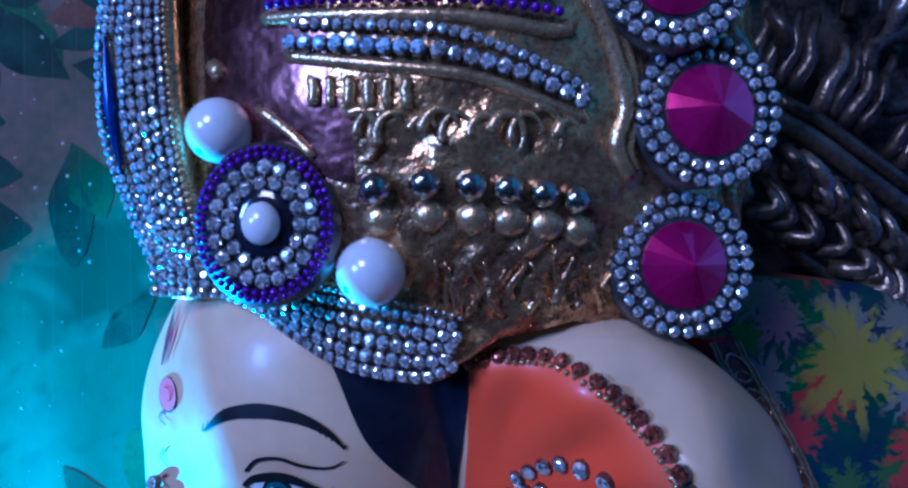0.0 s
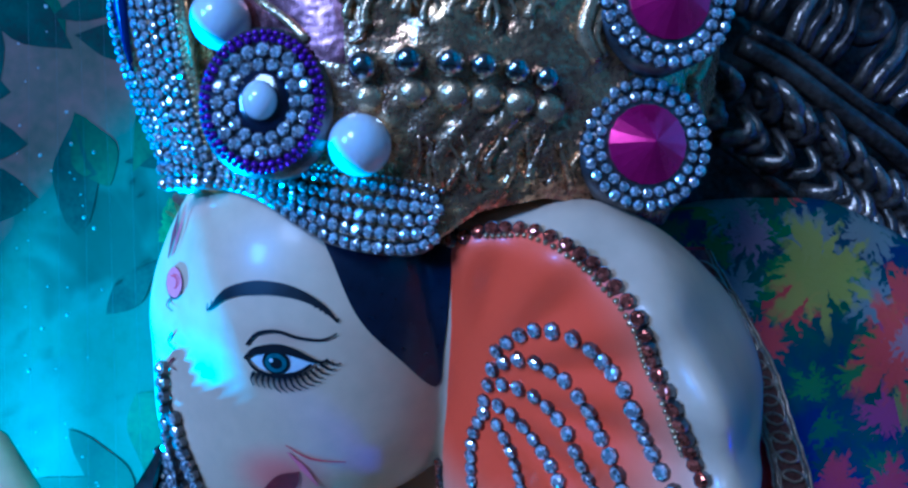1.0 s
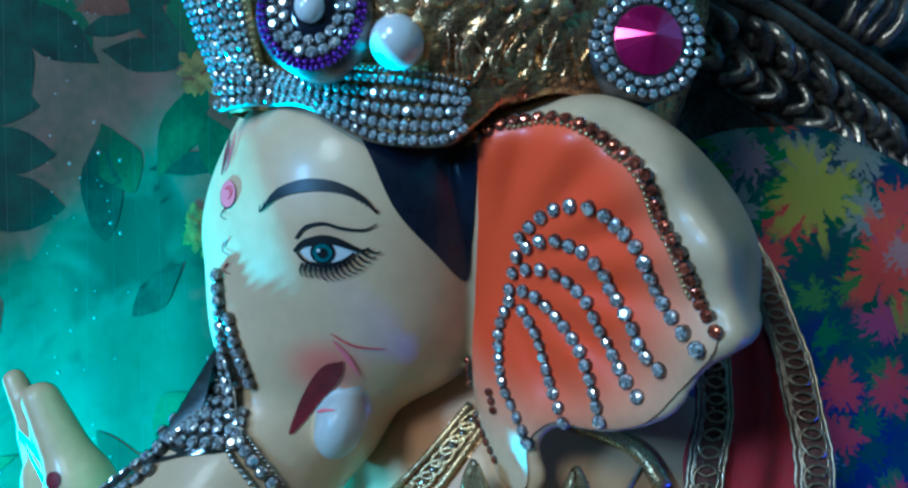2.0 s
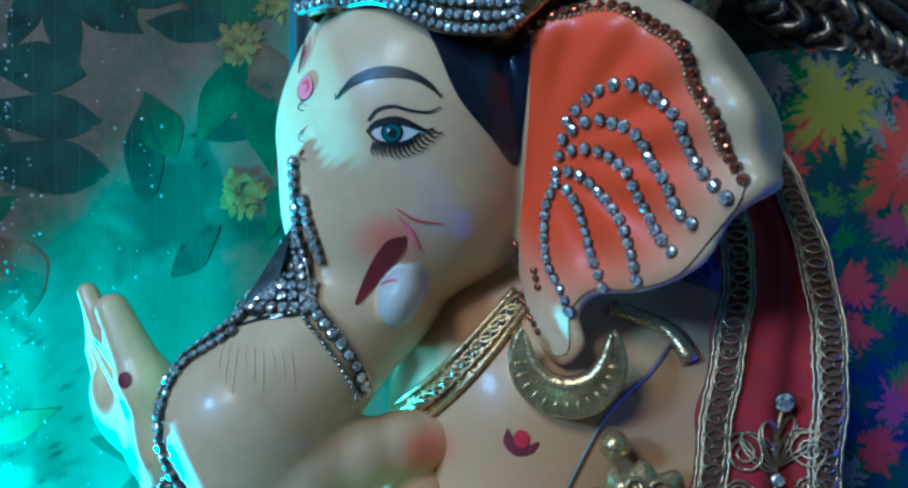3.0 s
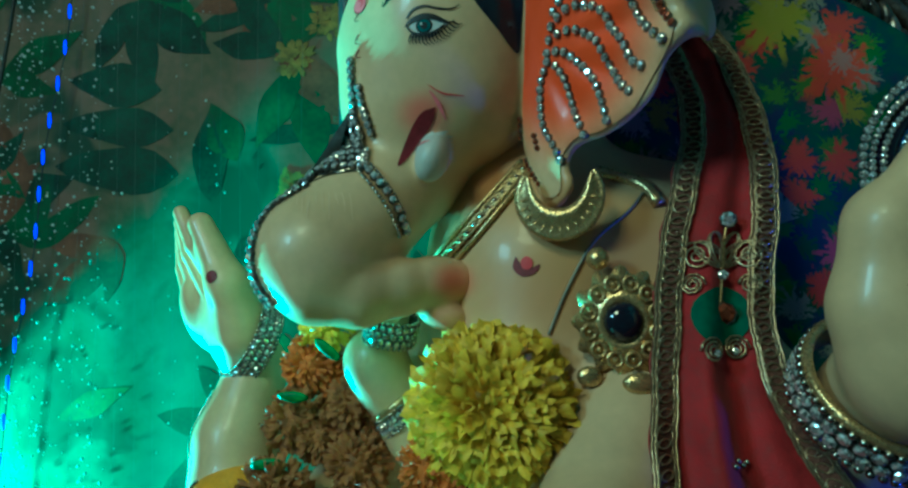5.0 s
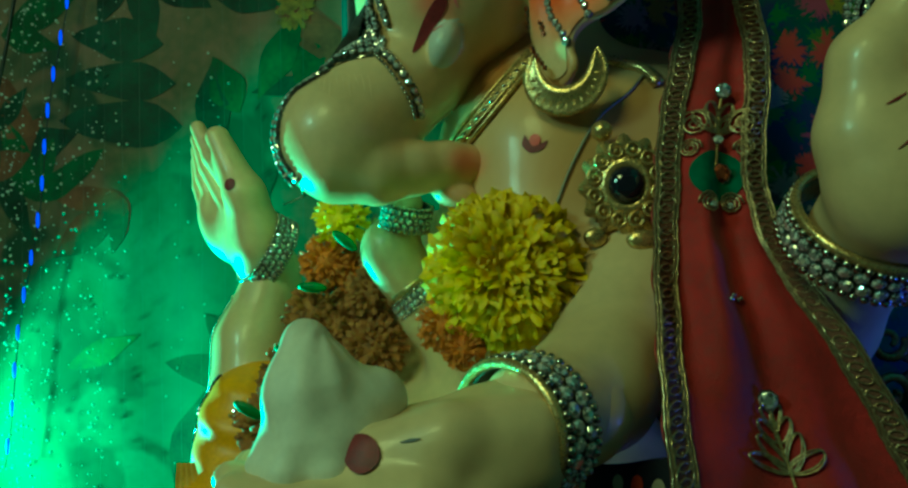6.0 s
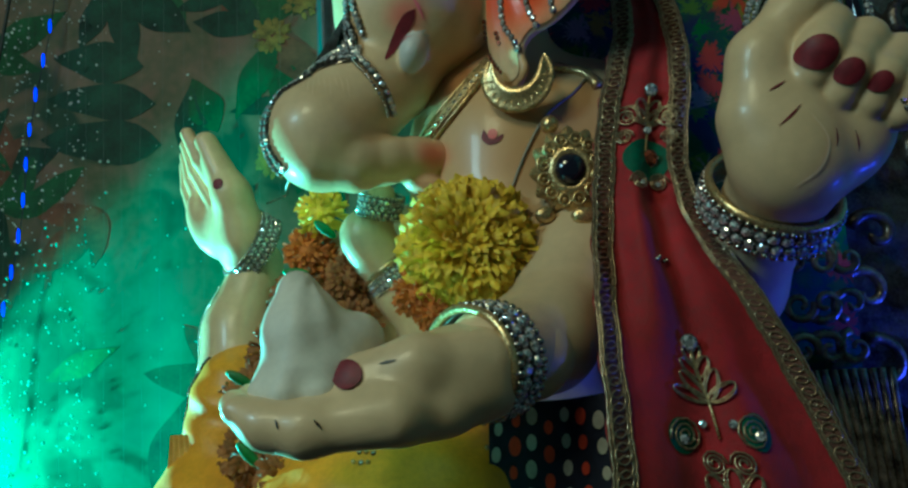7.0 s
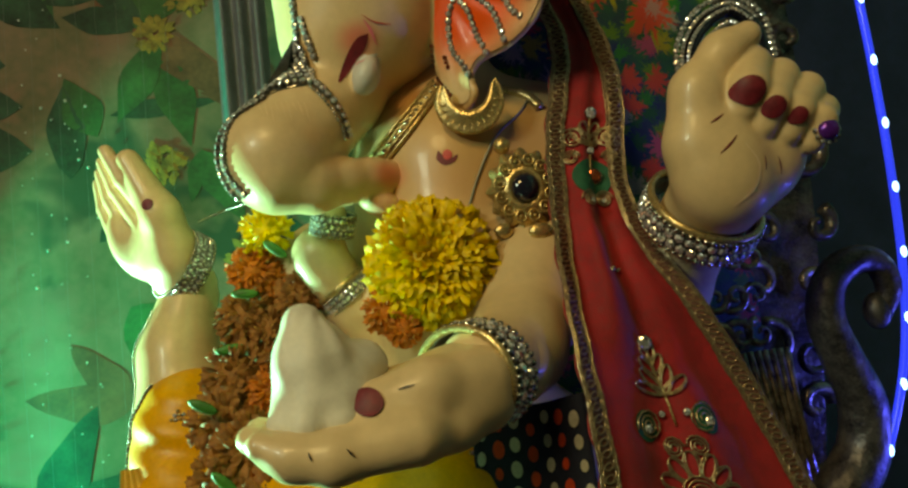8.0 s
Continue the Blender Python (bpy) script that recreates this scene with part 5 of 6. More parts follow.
for p in spline([Vector(q) for q in ((-0.0300, 1.2428), (-0.0180, 1.2418), (-0.0050, 1.2412))], 0.0042):
    bm = bmesh.new()
    tube(bm, [crown_at(p.x + dice.uniform(-0.0004, 0.0004), p.y + 0.0032 * t, 0.0006)[0] for t in np.linspace(-1, 1, 6)], dice.uniform(0.0010, 0.0016), 7)
    part("gold_flute", bm, gold_plain, crown)

# ---- ornaments on the face and ear ----
def ornament(name, label, category="jewellery", group=""):
    return thing(name, label, category, group)


ear_jewels = ornament("ear_rhinestone_strings", "six curved strings of rhinestones fanning over the orange ear")
for pts in ([(0.016, 1.126), (0.013, 1.118), (0.0125, 1.106), (0.014, 1.095), (0.018, 1.086), (0.021, 1.077)],
            [(0.020, 1.123), (0.024, 1.116), (0.027, 1.106), (0.029, 1.097), (0.031, 1.090), (0.033, 1.084)],
            [(0.016, 1.130), (0.022, 1.129), (0.028, 1.124), (0.033, 1.117), (0.037, 1.109), (0.040, 1.099), (0.042, 1.088)],
            [(0.017, 1.1355), (0.023, 1.137), (0.031, 1.1345), (0.037, 1.128), (0.041, 1.120), (0.045, 1.112), (0.048, 1.104), (0.052, 1.097)],
            [(0.018, 1.141), (0.022, 1.1445), (0.028, 1.146), (0.035, 1.143), (0.041, 1.137), (0.0445, 1.130), (0.048, 1.122), (0.052, 1.113), (0.057, 1.107)],
            [(0.019, 1.147), (0.023, 1.1515), (0.029, 1.155), (0.036, 1.155), (0.042, 1.152), (0.047, 1.146), (0.051, 1.138), (0.055, 1.129), (0.0585, 1.121), (0.062, 1.116)]):
    string(head_tree, pts, 0.00208, ear_jewels, gap=1.02, lift=0.0008)
ear_rim = ornament("amber_ear_chain", "amber-red rhinestone chain edging the ear")
string(head_tree, RED_ARC, 0.00180, ear_rim, RED_STONE, gap=1.02, lift=0.0008)
string(head_tree, [(x - 0.0010, z - 0.0016) for x, z in RED_ARC[1:-1]], 0.0008, ear_rim, GOLDBEAD, "gold_bead", 1.05, 0.0008)
lobe = ornament("red_lobe_chain", "short red rhinestone chain down the ear lobe")
string(head_tree, [(0.0015, 1.1030), (0.0030, 1.0870), (0.0065, 1.0760), (0.0105, 1.0675)], 0.00140, lobe, RED_STONE, gap=1.1, lift=0.0008)

trunk_chain = ornament("trunk_rhinestone_harness", "rhinestone harness with a triangular plate round the trunk")
OUT = [(-0.0880, 1.1360, 0.205), (-0.0895, 1.1130, 0.205), (-0.0965, 1.1000, 0.205), (-0.1180, 1.0755, 0.205), (-0.1330, 1.0580, 0.205), (-0.1400, 1.0400, 0.200), (-0.1415, 1.0220, 0.200), (-0.1310, 1.0050, 0.200)]
INN = [(-0.0855, 1.1200, 0.200), (-0.0805, 1.0920, 0.200), (-0.0790, 1.0780, 0.200), (-0.0700, 1.0600, 0.205), (-0.0600, 1.0420, 0.210)]
string(head_tree, [(x, z, y) for x, z, y in OUT], 0.0023, trunk_chain, gap=1.02, lift=0.0012)
string(head_tree, [(x + 0.0042, z - 0.0005, y - 0.010) for x, z, y in OUT[3:]], 0.0021, trunk_chain, STONE, "rhinestone", 1.05, 0.0008)
string(head_tree, INN, 0.0021, trunk_chain, gap=1.02, lift=0.0012)
string(head_tree, [(x - 0.0029, z - 0.0010, y - 0.004) for x, z, y in INN[1:]], 0.0012, trunk_chain, SILVER, "silver_bead", 1.0, 0.0008)
string(head_tree, [(x + 0.0030, z + 0.0016, y) for x, z, y in INN[2:]], 0.0009, trunk_chain, SILVER, "silver_bead", 1.0, 0.0008)
for k in range(1, 9):
    f = k / 8.3
    a, b = Vector((-0.0900, 1.1080)).lerp(Vector((-0.1170, 1.0755)), f), Vector((-0.0840, 1.1080)).lerp(Vector((-0.0790, 1.0760)), f)
    string(head_tree, [tuple(a), tuple((a + b) / 2), tuple(b)], 0.0021, trunk_chain, gap=1.04, lift=0.0018)
plate_v, plate_f, _ = decal(head_tree, [(-0.0885, 1.1120), (-0.0860, 1.1120), (-0.0780, 1.0755), (-0.0980, 1.0735), (-0.1170, 1.0745)], 0, 0.0012, 0.002)
plate = new("plate", statue_mesh("plate", [(plate_v, plate_f, [0] * len(plate_f))], [silver]))
plate.parent = trunk_chain

# crescent earring
earring = ornament("crescent_earring", "embossed gold crescent earring hanging from the lobe")
bm = bmesh.new()
rows = []
for i in range(49):
    a = math.pi * (0.80 + 1.40 * i / 48)
    ro = 0.0220
    ri = max(0.0035, ro - 0.0165 * (math.sin(math.pi * i / 48) + 0.02) ** 0.40)
    c = Vector((0.0190, 0, 1.0580))
    prof = [(ro, 0.0), (ro - 0.0006, -0.0022), (ro - 0.0020, -0.0026), (ro * 0.45 + ri * 0.55, -0.0014), (ro * 0.36 + ri * 0.64, -0.0032), (ri + 0.0008, -0.0028), (ri, 0.0), ((ro + ri) / 2, 0.002)]
    rows.append([(c.x + r * math.cos(a), 0.1965 - 0.25 * (r * math.cos(a)) + d, c.z + r * math.sin(a)) for r, d in prof])
loft(bm, rows, closed=True)
part("crescent", bm, gold_plain, earring)
for i in range(13):
    a = math.pi * (1.02 + 0.96 * i / 12)
    bm = bmesh.new()
    x = 0.0175 * math.cos(a)
    ball(bm, (0.0190 + x, 0.1950 - 0.25 * x, 1.0580 + 0.0175 * math.sin(a)), (0.0010, 0.0012, 0.0030), 8, 8, Matrix.Rotation(math.pi / 2 - a, 4, "Y"))
    part("embossed_drop", bm, gold_plain, earring)

# necklace: two ribs with beads and loops between
necklace = ornament("gold_necklace", "embossed gold necklace band across the chest")


def on_body(x, z, lift=0.002):
    p, n = on(torso_tree, x, z)
    return p + front(n) * lift


for k, pts in enumerate(([(-0.052, 1.029), (-0.033, 1.046), (-0.017, 1.062), (0.002, 1.083)], [(-0.036, 1.028), (-0.018, 1.046), (-0.002, 1.065), (0.008, 1.078)])):
    bm = bmesh.new()
    tube(bm, [on_body(p.x, p.y) for p in spline([Vector(q) for q in pts], 0.002)], 0.0014, 8)
    part("rib", bm, gold_plain, necklace)
bm = bmesh.new()
mid = [(-0.044, 1.0285), (-0.0255, 1.046), (-0.0095, 1.0635), (0.005, 1.0805)]
line = spline([Vector(q) for q in mid], 0.002)
loft(bm, [[on_body(p.x + s * 0.0075, p.y - s * 0.0008, 0.0008) for s in (-1, -0.4, 0.4, 1)] for p in line])
part("band", bm, gold, necklace)
for i, p in enumerate(spline([Vector(q) for q in mid], 0.0056)):
    bm = bmesh.new()
    tube(bm, [on_body(p.x + 0.0045 * math.cos(a), p.y + 0.0024 * math.sin(a) + 0.5 * 0.0045 * math.cos(a), 0.0022) for a in (6.2832 * k / 14 for k in range(14))], 0.0008, 6, closed=True)
    part("loop", bm, gold_plain, necklace)
    put_stone(SILVER, on_body(p.x, p.y, 0.002), Vector((0, -1, 0)), 0.0014, necklace, "bead")

# pendant with black stone on a thin thread
pendant = ornament("black_stone_pendant", "gold scalloped pendant with a round black stone")
PC, PA = Vector((0.046, 0.186, 0.997)), 0.15
bm = bmesh.new()
face = []
for ring, d in ((1.0, 0.004), (1.0, 0.0), (0.55, -0.002), (0.45, -0.0045), (0.40, -0.002), (0.001, -0.002)):
    face.append([PC + Vector((0.0215 * ring * (1 + (0.09 if ring > 0.9 else 0.0) * math.cos(12 * a)) * math.cos(a), d - 0.18 * 0.0215 * ring * math.cos(a), 0.0245 * ring * (1 + (0.09 if ring > 0.9 else 0.0) * math.cos(12 * a)) * math.sin(a))) for a in (6.2832 * k / 72 for k in range(72))])
loft(bm, face, closed=True)
part("scalloped_plate", bm, gold_plain, pendant)
bm = bmesh.new()
ball(bm, PC + Vector((0.0, -0.004, 0.0)), (0.0092, 0.0055, 0.0092), 14, 24)
part("black_stone", bm, black_stone, pendant, "polished black stone")
for k in range(12):
    a = 6.2832 * (k + 0.5) / 12
    bm = bmesh.new()
    c = PC + Vector((0.0158 * math.cos(a), -0.0022 - 0.18 * 0.0158 * math.cos(a), 0.0182 * math.sin(a)))
    tube(bm, [c + Vector((0.0034 * math.cos(b), -0.0004, 0.0034 * math.sin(b))) for b in (6.2832 * j / 14 for j in range(14))], 0.0010, 6, closed=True)
    ball(bm, c, (0.0014, 0.0016, 0.0014), 6, 8)
    part("curl", bm, gold_plain, pendant)
bm = bmesh.new()
ball(bm, (0.0365, 0.1945, 1.0270), 0.0056, 12, 16)
part("bead", bm, gold_plain, pendant, "round gold bead")
bm = bmesh.new()
ball(bm, (0.030, 0.187, 0.9715), (0.006, 0.003, 0.005), 10, 14)
ball(bm, (0.052, 0.180, 0.9690), (0.008, 0.003, 0.005), 10, 14)
part("lower_leaf", bm, gold_plain, pendant)
thread = ornament("pendant_thread", "thin grey thread across the chest", "thread")
bm = bmesh.new()
tube(bm, [on_body(p.x, p.y, 0.001) for p in spline([Vector(q) for q in ((0.064, 1.062), (0.054, 1.051), (0.036, 1.036), (0.022, 1.013), (0.012, 0.990))], 0.003)], 0.0008, 6)
part("strand", bm, mat("grey_thread", (0.30, 0.28, 0.22), 0.5), thread)
armlet = ornament("gold_shoulder_armlet", "smooth gold armlet on the shoulder")
bm = bmesh.new()
tube(bm, [on(torso_tree, p.x, p.y)[0] + Vector((0, -0.001, 0)) for p in spline([Vector(q) for q in ((0.040, 1.076), (0.052, 1.072), (0.064, 1.066), (0.071, 1.054))], 0.003)], 0.0036, 10)
part("ring", bm, gold_plain, armlet)

# ---- bracelets ----
def bangle(name, label, centre, axis, radius, rows, size, squash=1.0, metal=True, group="wrist bangles"):
    """Rings of stones about a wrist, edged with beads and gold."""
    b = ornament(name, label, "bracelet", group)
    axis = Vector(axis).normalized()
    q = axis.to_track_quat("Z", "Y").to_matrix().to_4x4()
    m = Matrix.Translation(centre) @ q
    half = rows * size * 1.05
    bm = bmesh.new()
    loft(bm, [[m @ Vector(((radius + d) * math.cos(a), squash * (radius + d) * math.sin(a), h)) for a in (6.2832 * k / 56 for k in range(56))] for d, h in ((-0.003, -half), (-0.0006, -half), (-0.0002, 0), (-0.0006, half), (-0.003, half), (-0.003, -half))], closed=True)
    part("cuff", bm, setting, b)
    n = round(6.2832 * radius * (1 + squash) / 2 / (2.1 * size))
    for j in range(rows):
        h = (j - (rows - 1) / 2) * 2.05 * size
        for k in range(n):
            a = 6.2832 * (k + 0.5 * (j % 2)) / n
            out = (m.to_3x3() @ Vector((math.cos(a), math.sin(a), 0))).normalized()
            put_stone(STONE, m @ Vector((radius * math.cos(a), squash * radius * math.sin(a), h)), out, size, b, "rhinestone")
    for s in (-1, 1):
        nb = int(n * 1.5)
        for k in range(nb):
            a = 6.2832 * k / nb
            out = (m.to_3x3() @ Vector((math.cos(a), math.sin(a), 0))).normalized()
            put_stone(SILVER, m @ Vector((radius * math.cos(a), squash * radius * math.sin(a), s * (half + 0.001))), out, size * 0.62, b, "silver_bead")
    if metal:
        bm = bmesh.new()
        tube(bm, [m @ Vector(((radius - 0.0012) * math.cos(a), squash * (radius - 0.0012) * math.sin(a), half + 0.0035)) for a in (6.2832 * k / 56 for k in range(56))], 0.0022, 8, closed=True)
        part("gold_ring", bm, gold_plain, b)
    return b


bangle("rhinestone_bangle", "puffed two-row rhinestone bangle on the front wrist", (-0.0090, 0.1150, 0.8940), (-0.70, -0.70, -0.04), 0.0298, 2, 0.0031, 0.88)
bangle("rhinestone_bangle", "puffed two-row rhinestone bangle on the raised wrist", (0.1440, 0.1550, 0.9670), (0.12, -0.74, 0.66), 0.0345, 2, 0.0030, 0.98)
bangle("rhinestone_bangle", "three-row rhinestone bangle on the far open-palm wrist", (-0.2000, 0.3470, 0.9800), (-0.70, -0.56, 0.44), 0.0300, 3, 0.0023, 0.95, False)
bangle("rhinestone_armlet", "glittering rhinestone cluster held at the fingers", (-0.0760, 0.2500, 0.9930), (0.25, -0.3, 0.9), 0.0150, 3, 0.0020, 0.9, False, "armlets")
bangle("rhinestone_armlet", "beaded silver and gold bangle on the far forearm", (-0.0700, 0.2640, 0.9440), (-0.60, -0.05, 0.80), 0.0210, 2, 0.0019, 0.9, True, "armlets")
loop = ornament("rhinestone_loop_ornament", "loops of rhinestone and dark bead strings behind the raised hand")
for pts, r in (([(0.140, 0.150, 1.045), (0.141, 0.150, 1.070), (0.156, 0.150, 1.092), (0.180, 0.150, 1.100), (0.200, 0.150, 1.088), (0.205, 0.150, 1.060)], 0.0018), ([(0.146, 0.148, 1.047), (0.148, 0.148, 1.068), (0.160, 0.148, 1.084), (0.178, 0.148, 1.092), (0.193, 0.148, 1.084)], 0.0013), ([(0.152, 0.147, 1.055), (0.155, 0.147, 1.068), (0.164, 0.147, 1.077), (0.178, 0.147, 1.083), (0.188, 0.147, 1.070)], 0.0013), ([(0.143, 0.149, 1.042), (0.144, 0.149, 1.068), (0.158, 0.149, 1.088), (0.180, 0.149, 1.096), (0.197, 0.149, 1.086)], 0.0013)):
    for p in spline(pts, r * 2.1):
        put_stone(STONE, p, Vector((-0.2, -1, 0)), r, loop, "rhinestone")
bm = bmesh.new()
tube(bm, spline([(0.149, 0.152, 1.046), (0.151, 0.152, 1.068), (0.162, 0.152, 1.084), (0.180, 0.152, 1.092), (0.196, 0.152, 1.080), (0.200, 0.152, 1.05)], 0.003), 0.0045, 8)
part("core", bm, black_stone, loop)
ring = ornament("purple_finger_ring", "purple stone finger ring with tiny rhinestones", "ring")
bm = bmesh.new()
ball(bm, (0.190, 0.094, 1.0015), (0.0062, 0.004, 0.0058), 8, 12)
part("stone", bm, purple, ring)
for k in range(12):
    a = 6.2832 * k / 12
    put_stone(STONE, Vector((0.190 + 0.0072 * math.cos(a), 0.0955, 1.0015 + 0.0068 * math.sin(a))), Vector((0, -1, 0)), 0.0011, ring, "rhinestone")

wrist_thread = ornament("beaded_wrist_thread", "thin silver beaded thread from wrist to trunk", "thread")
for p in spline([(-0.1290, 0.215, 1.006), (-0.150, 0.28, 1.014), (-0.168, 0.338, 1.020), (-0.186, 0.340, 1.014)], 0.0022):
    put_stone(SILVER, p, Vector((0, -1, 0)), 0.0011, wrist_thread, "bead")

# ---- red stole ----
stole = thing("red_stole", "red velvet stole with gold braid borders, draped over the shoulder", "stole")
ZS = (0.715, 0.76, 0.80, 0.84, 0.87, 0.90, 0.93, 0.96, 1.00, 1.03, 1.06, 1.10, 1.146, 1.175)
XL = (0.040, 0.041, 0.042, 0.045, 0.046, 0.0455, 0.048, 0.051, 0.0585, 0.0645, 0.0735, 0.0850, 0.077, 0.060)
YL = (0.080, 0.083, 0.090, 0.102, 0.111, 0.121, 0.136, 0.152, 0.175, 0.191, 0.199, 0.213, 0.234, 0.243)
XR = (0.200, 0.190, 0.180, 0.168, 0.157, 0.144, 0.1305, 0.1145, 0.112, 0.1185, 0.1235, 0.1245, 0.1155, 0.097)
YR = (0.118, 0.124, 0.130, 0.139, 0.143, 0.147, 0.152, 0.168, 0.186, 0.192, 0.196, 0.213, 0.234, 0.246)


def smooth_table(z, xs):
    return sum(float(np.interp(z + d, ZS, xs)) for d in (-0.016, -0.008, 0, 0.008, 0.016)) / 5


def cloth_at(u, z, lift=0.0):
    """A place on the stole: u runs from its inner to its outer border."""
    xl, xr, yl, yr = (smooth_table(z, t) for t in (XL, XR, YL, YR))
    pinch = 0.0032 * math.exp(-((z - 0.915) / 0.04) ** 2) * math.sin(9 * (u - 0.45) / (0.5 + 6 * abs(z - 0.945)))
    fold = math.sin(math.pi * u) * (pinch + 0.0042 * math.sin(u * 9 + 14 * z) + 0.0036 * math.sin(u * 15 - 22 * z + 1.5) + 0.0016 * noise.noise(Vector((u * 6, z * 55, 2)))) * float(np.interp(z, (0.8, 0.95, 1.0, 1.1), (1, 1.2, 0.7, 0.5)))
    sag = 0.014 * math.sin(math.pi * u) * float(np.interp(z, (0.80, 0.88, 0.93, 0.98), (0.5, 1, 0.5, 0)))
    wave = 0.0012 * math.sin(z * 210 + u * 3)
    return Vector((xl + (xr - xl) * u + wave * (1 if u in (0, 1) else 0.3), yl + (yr - yl) * u + fold + sag - lift, z))


bm = bmesh.new()
rows = [[cloth_at(u, z) for u in np.linspace(0, 1, 34)] + [cloth_at(u, z, -0.0016) for u in np.linspace(1, 0, 34)] for z in np.linspace(0.715, 1.174, 150)]
loft(bm, rows, closed=True)
part("cloth", bm, red_cloth, stole)
for side, u0, u1 in (("inner", 0.0, 1), ("outer", 1.0, -1)):
    bm = bmesh.new()

    def w_at(z, wide):
        return u0 + u1 * wide / (smooth_table(z, XR) - smooth_table(z, XL))
    zs = np.linspace(0.716, 1.173, 170)
    W = 0.0120
    loft(bm, [[cloth_at(w_at(z, w * W), z, 0.0012 + 0.0004 * (k in (1, 2))) for k, w in enumerate((-0.06, 0.08, 0.92, 1.0))] for z in zs])
    for w in (0.02, 0.14, 0.86, 0.98):
        tube(bm, [cloth_at(w_at(z, W * w + 0.0003 * math.sin(z * 900)), z, 0.0018) for z in zs], 0.00060, 5, slot=1)
    for k, z in enumerate(np.arange(0.722, 1.168, 0.0056)):
        loop_pts = [cloth_at(w_at(z + 0.0046 * math.sin(a), W * (0.5 + 0.34 * math.cos(a))), z + 0.0046 * math.sin(a), 0.0020 + 0.0003 * (k % 2)) for a in (6.2832 * j / 12 for j in range(12))]
        tube(bm, loop_pts, 0.00050, 5, closed=True, slot=1)
    for k in range(160):
        z = dice.uniform(0.72, 1.17)
        ball(bm, cloth_at(w_at(z, W * dice.uniform(0.05, 0.95)), z, 0.0021), dice.uniform(0.0004, 0.0008), 4, 6, slot=1)
    part("braid_border", bm, [braid, braid_wire], stole, "looped gold braid border")


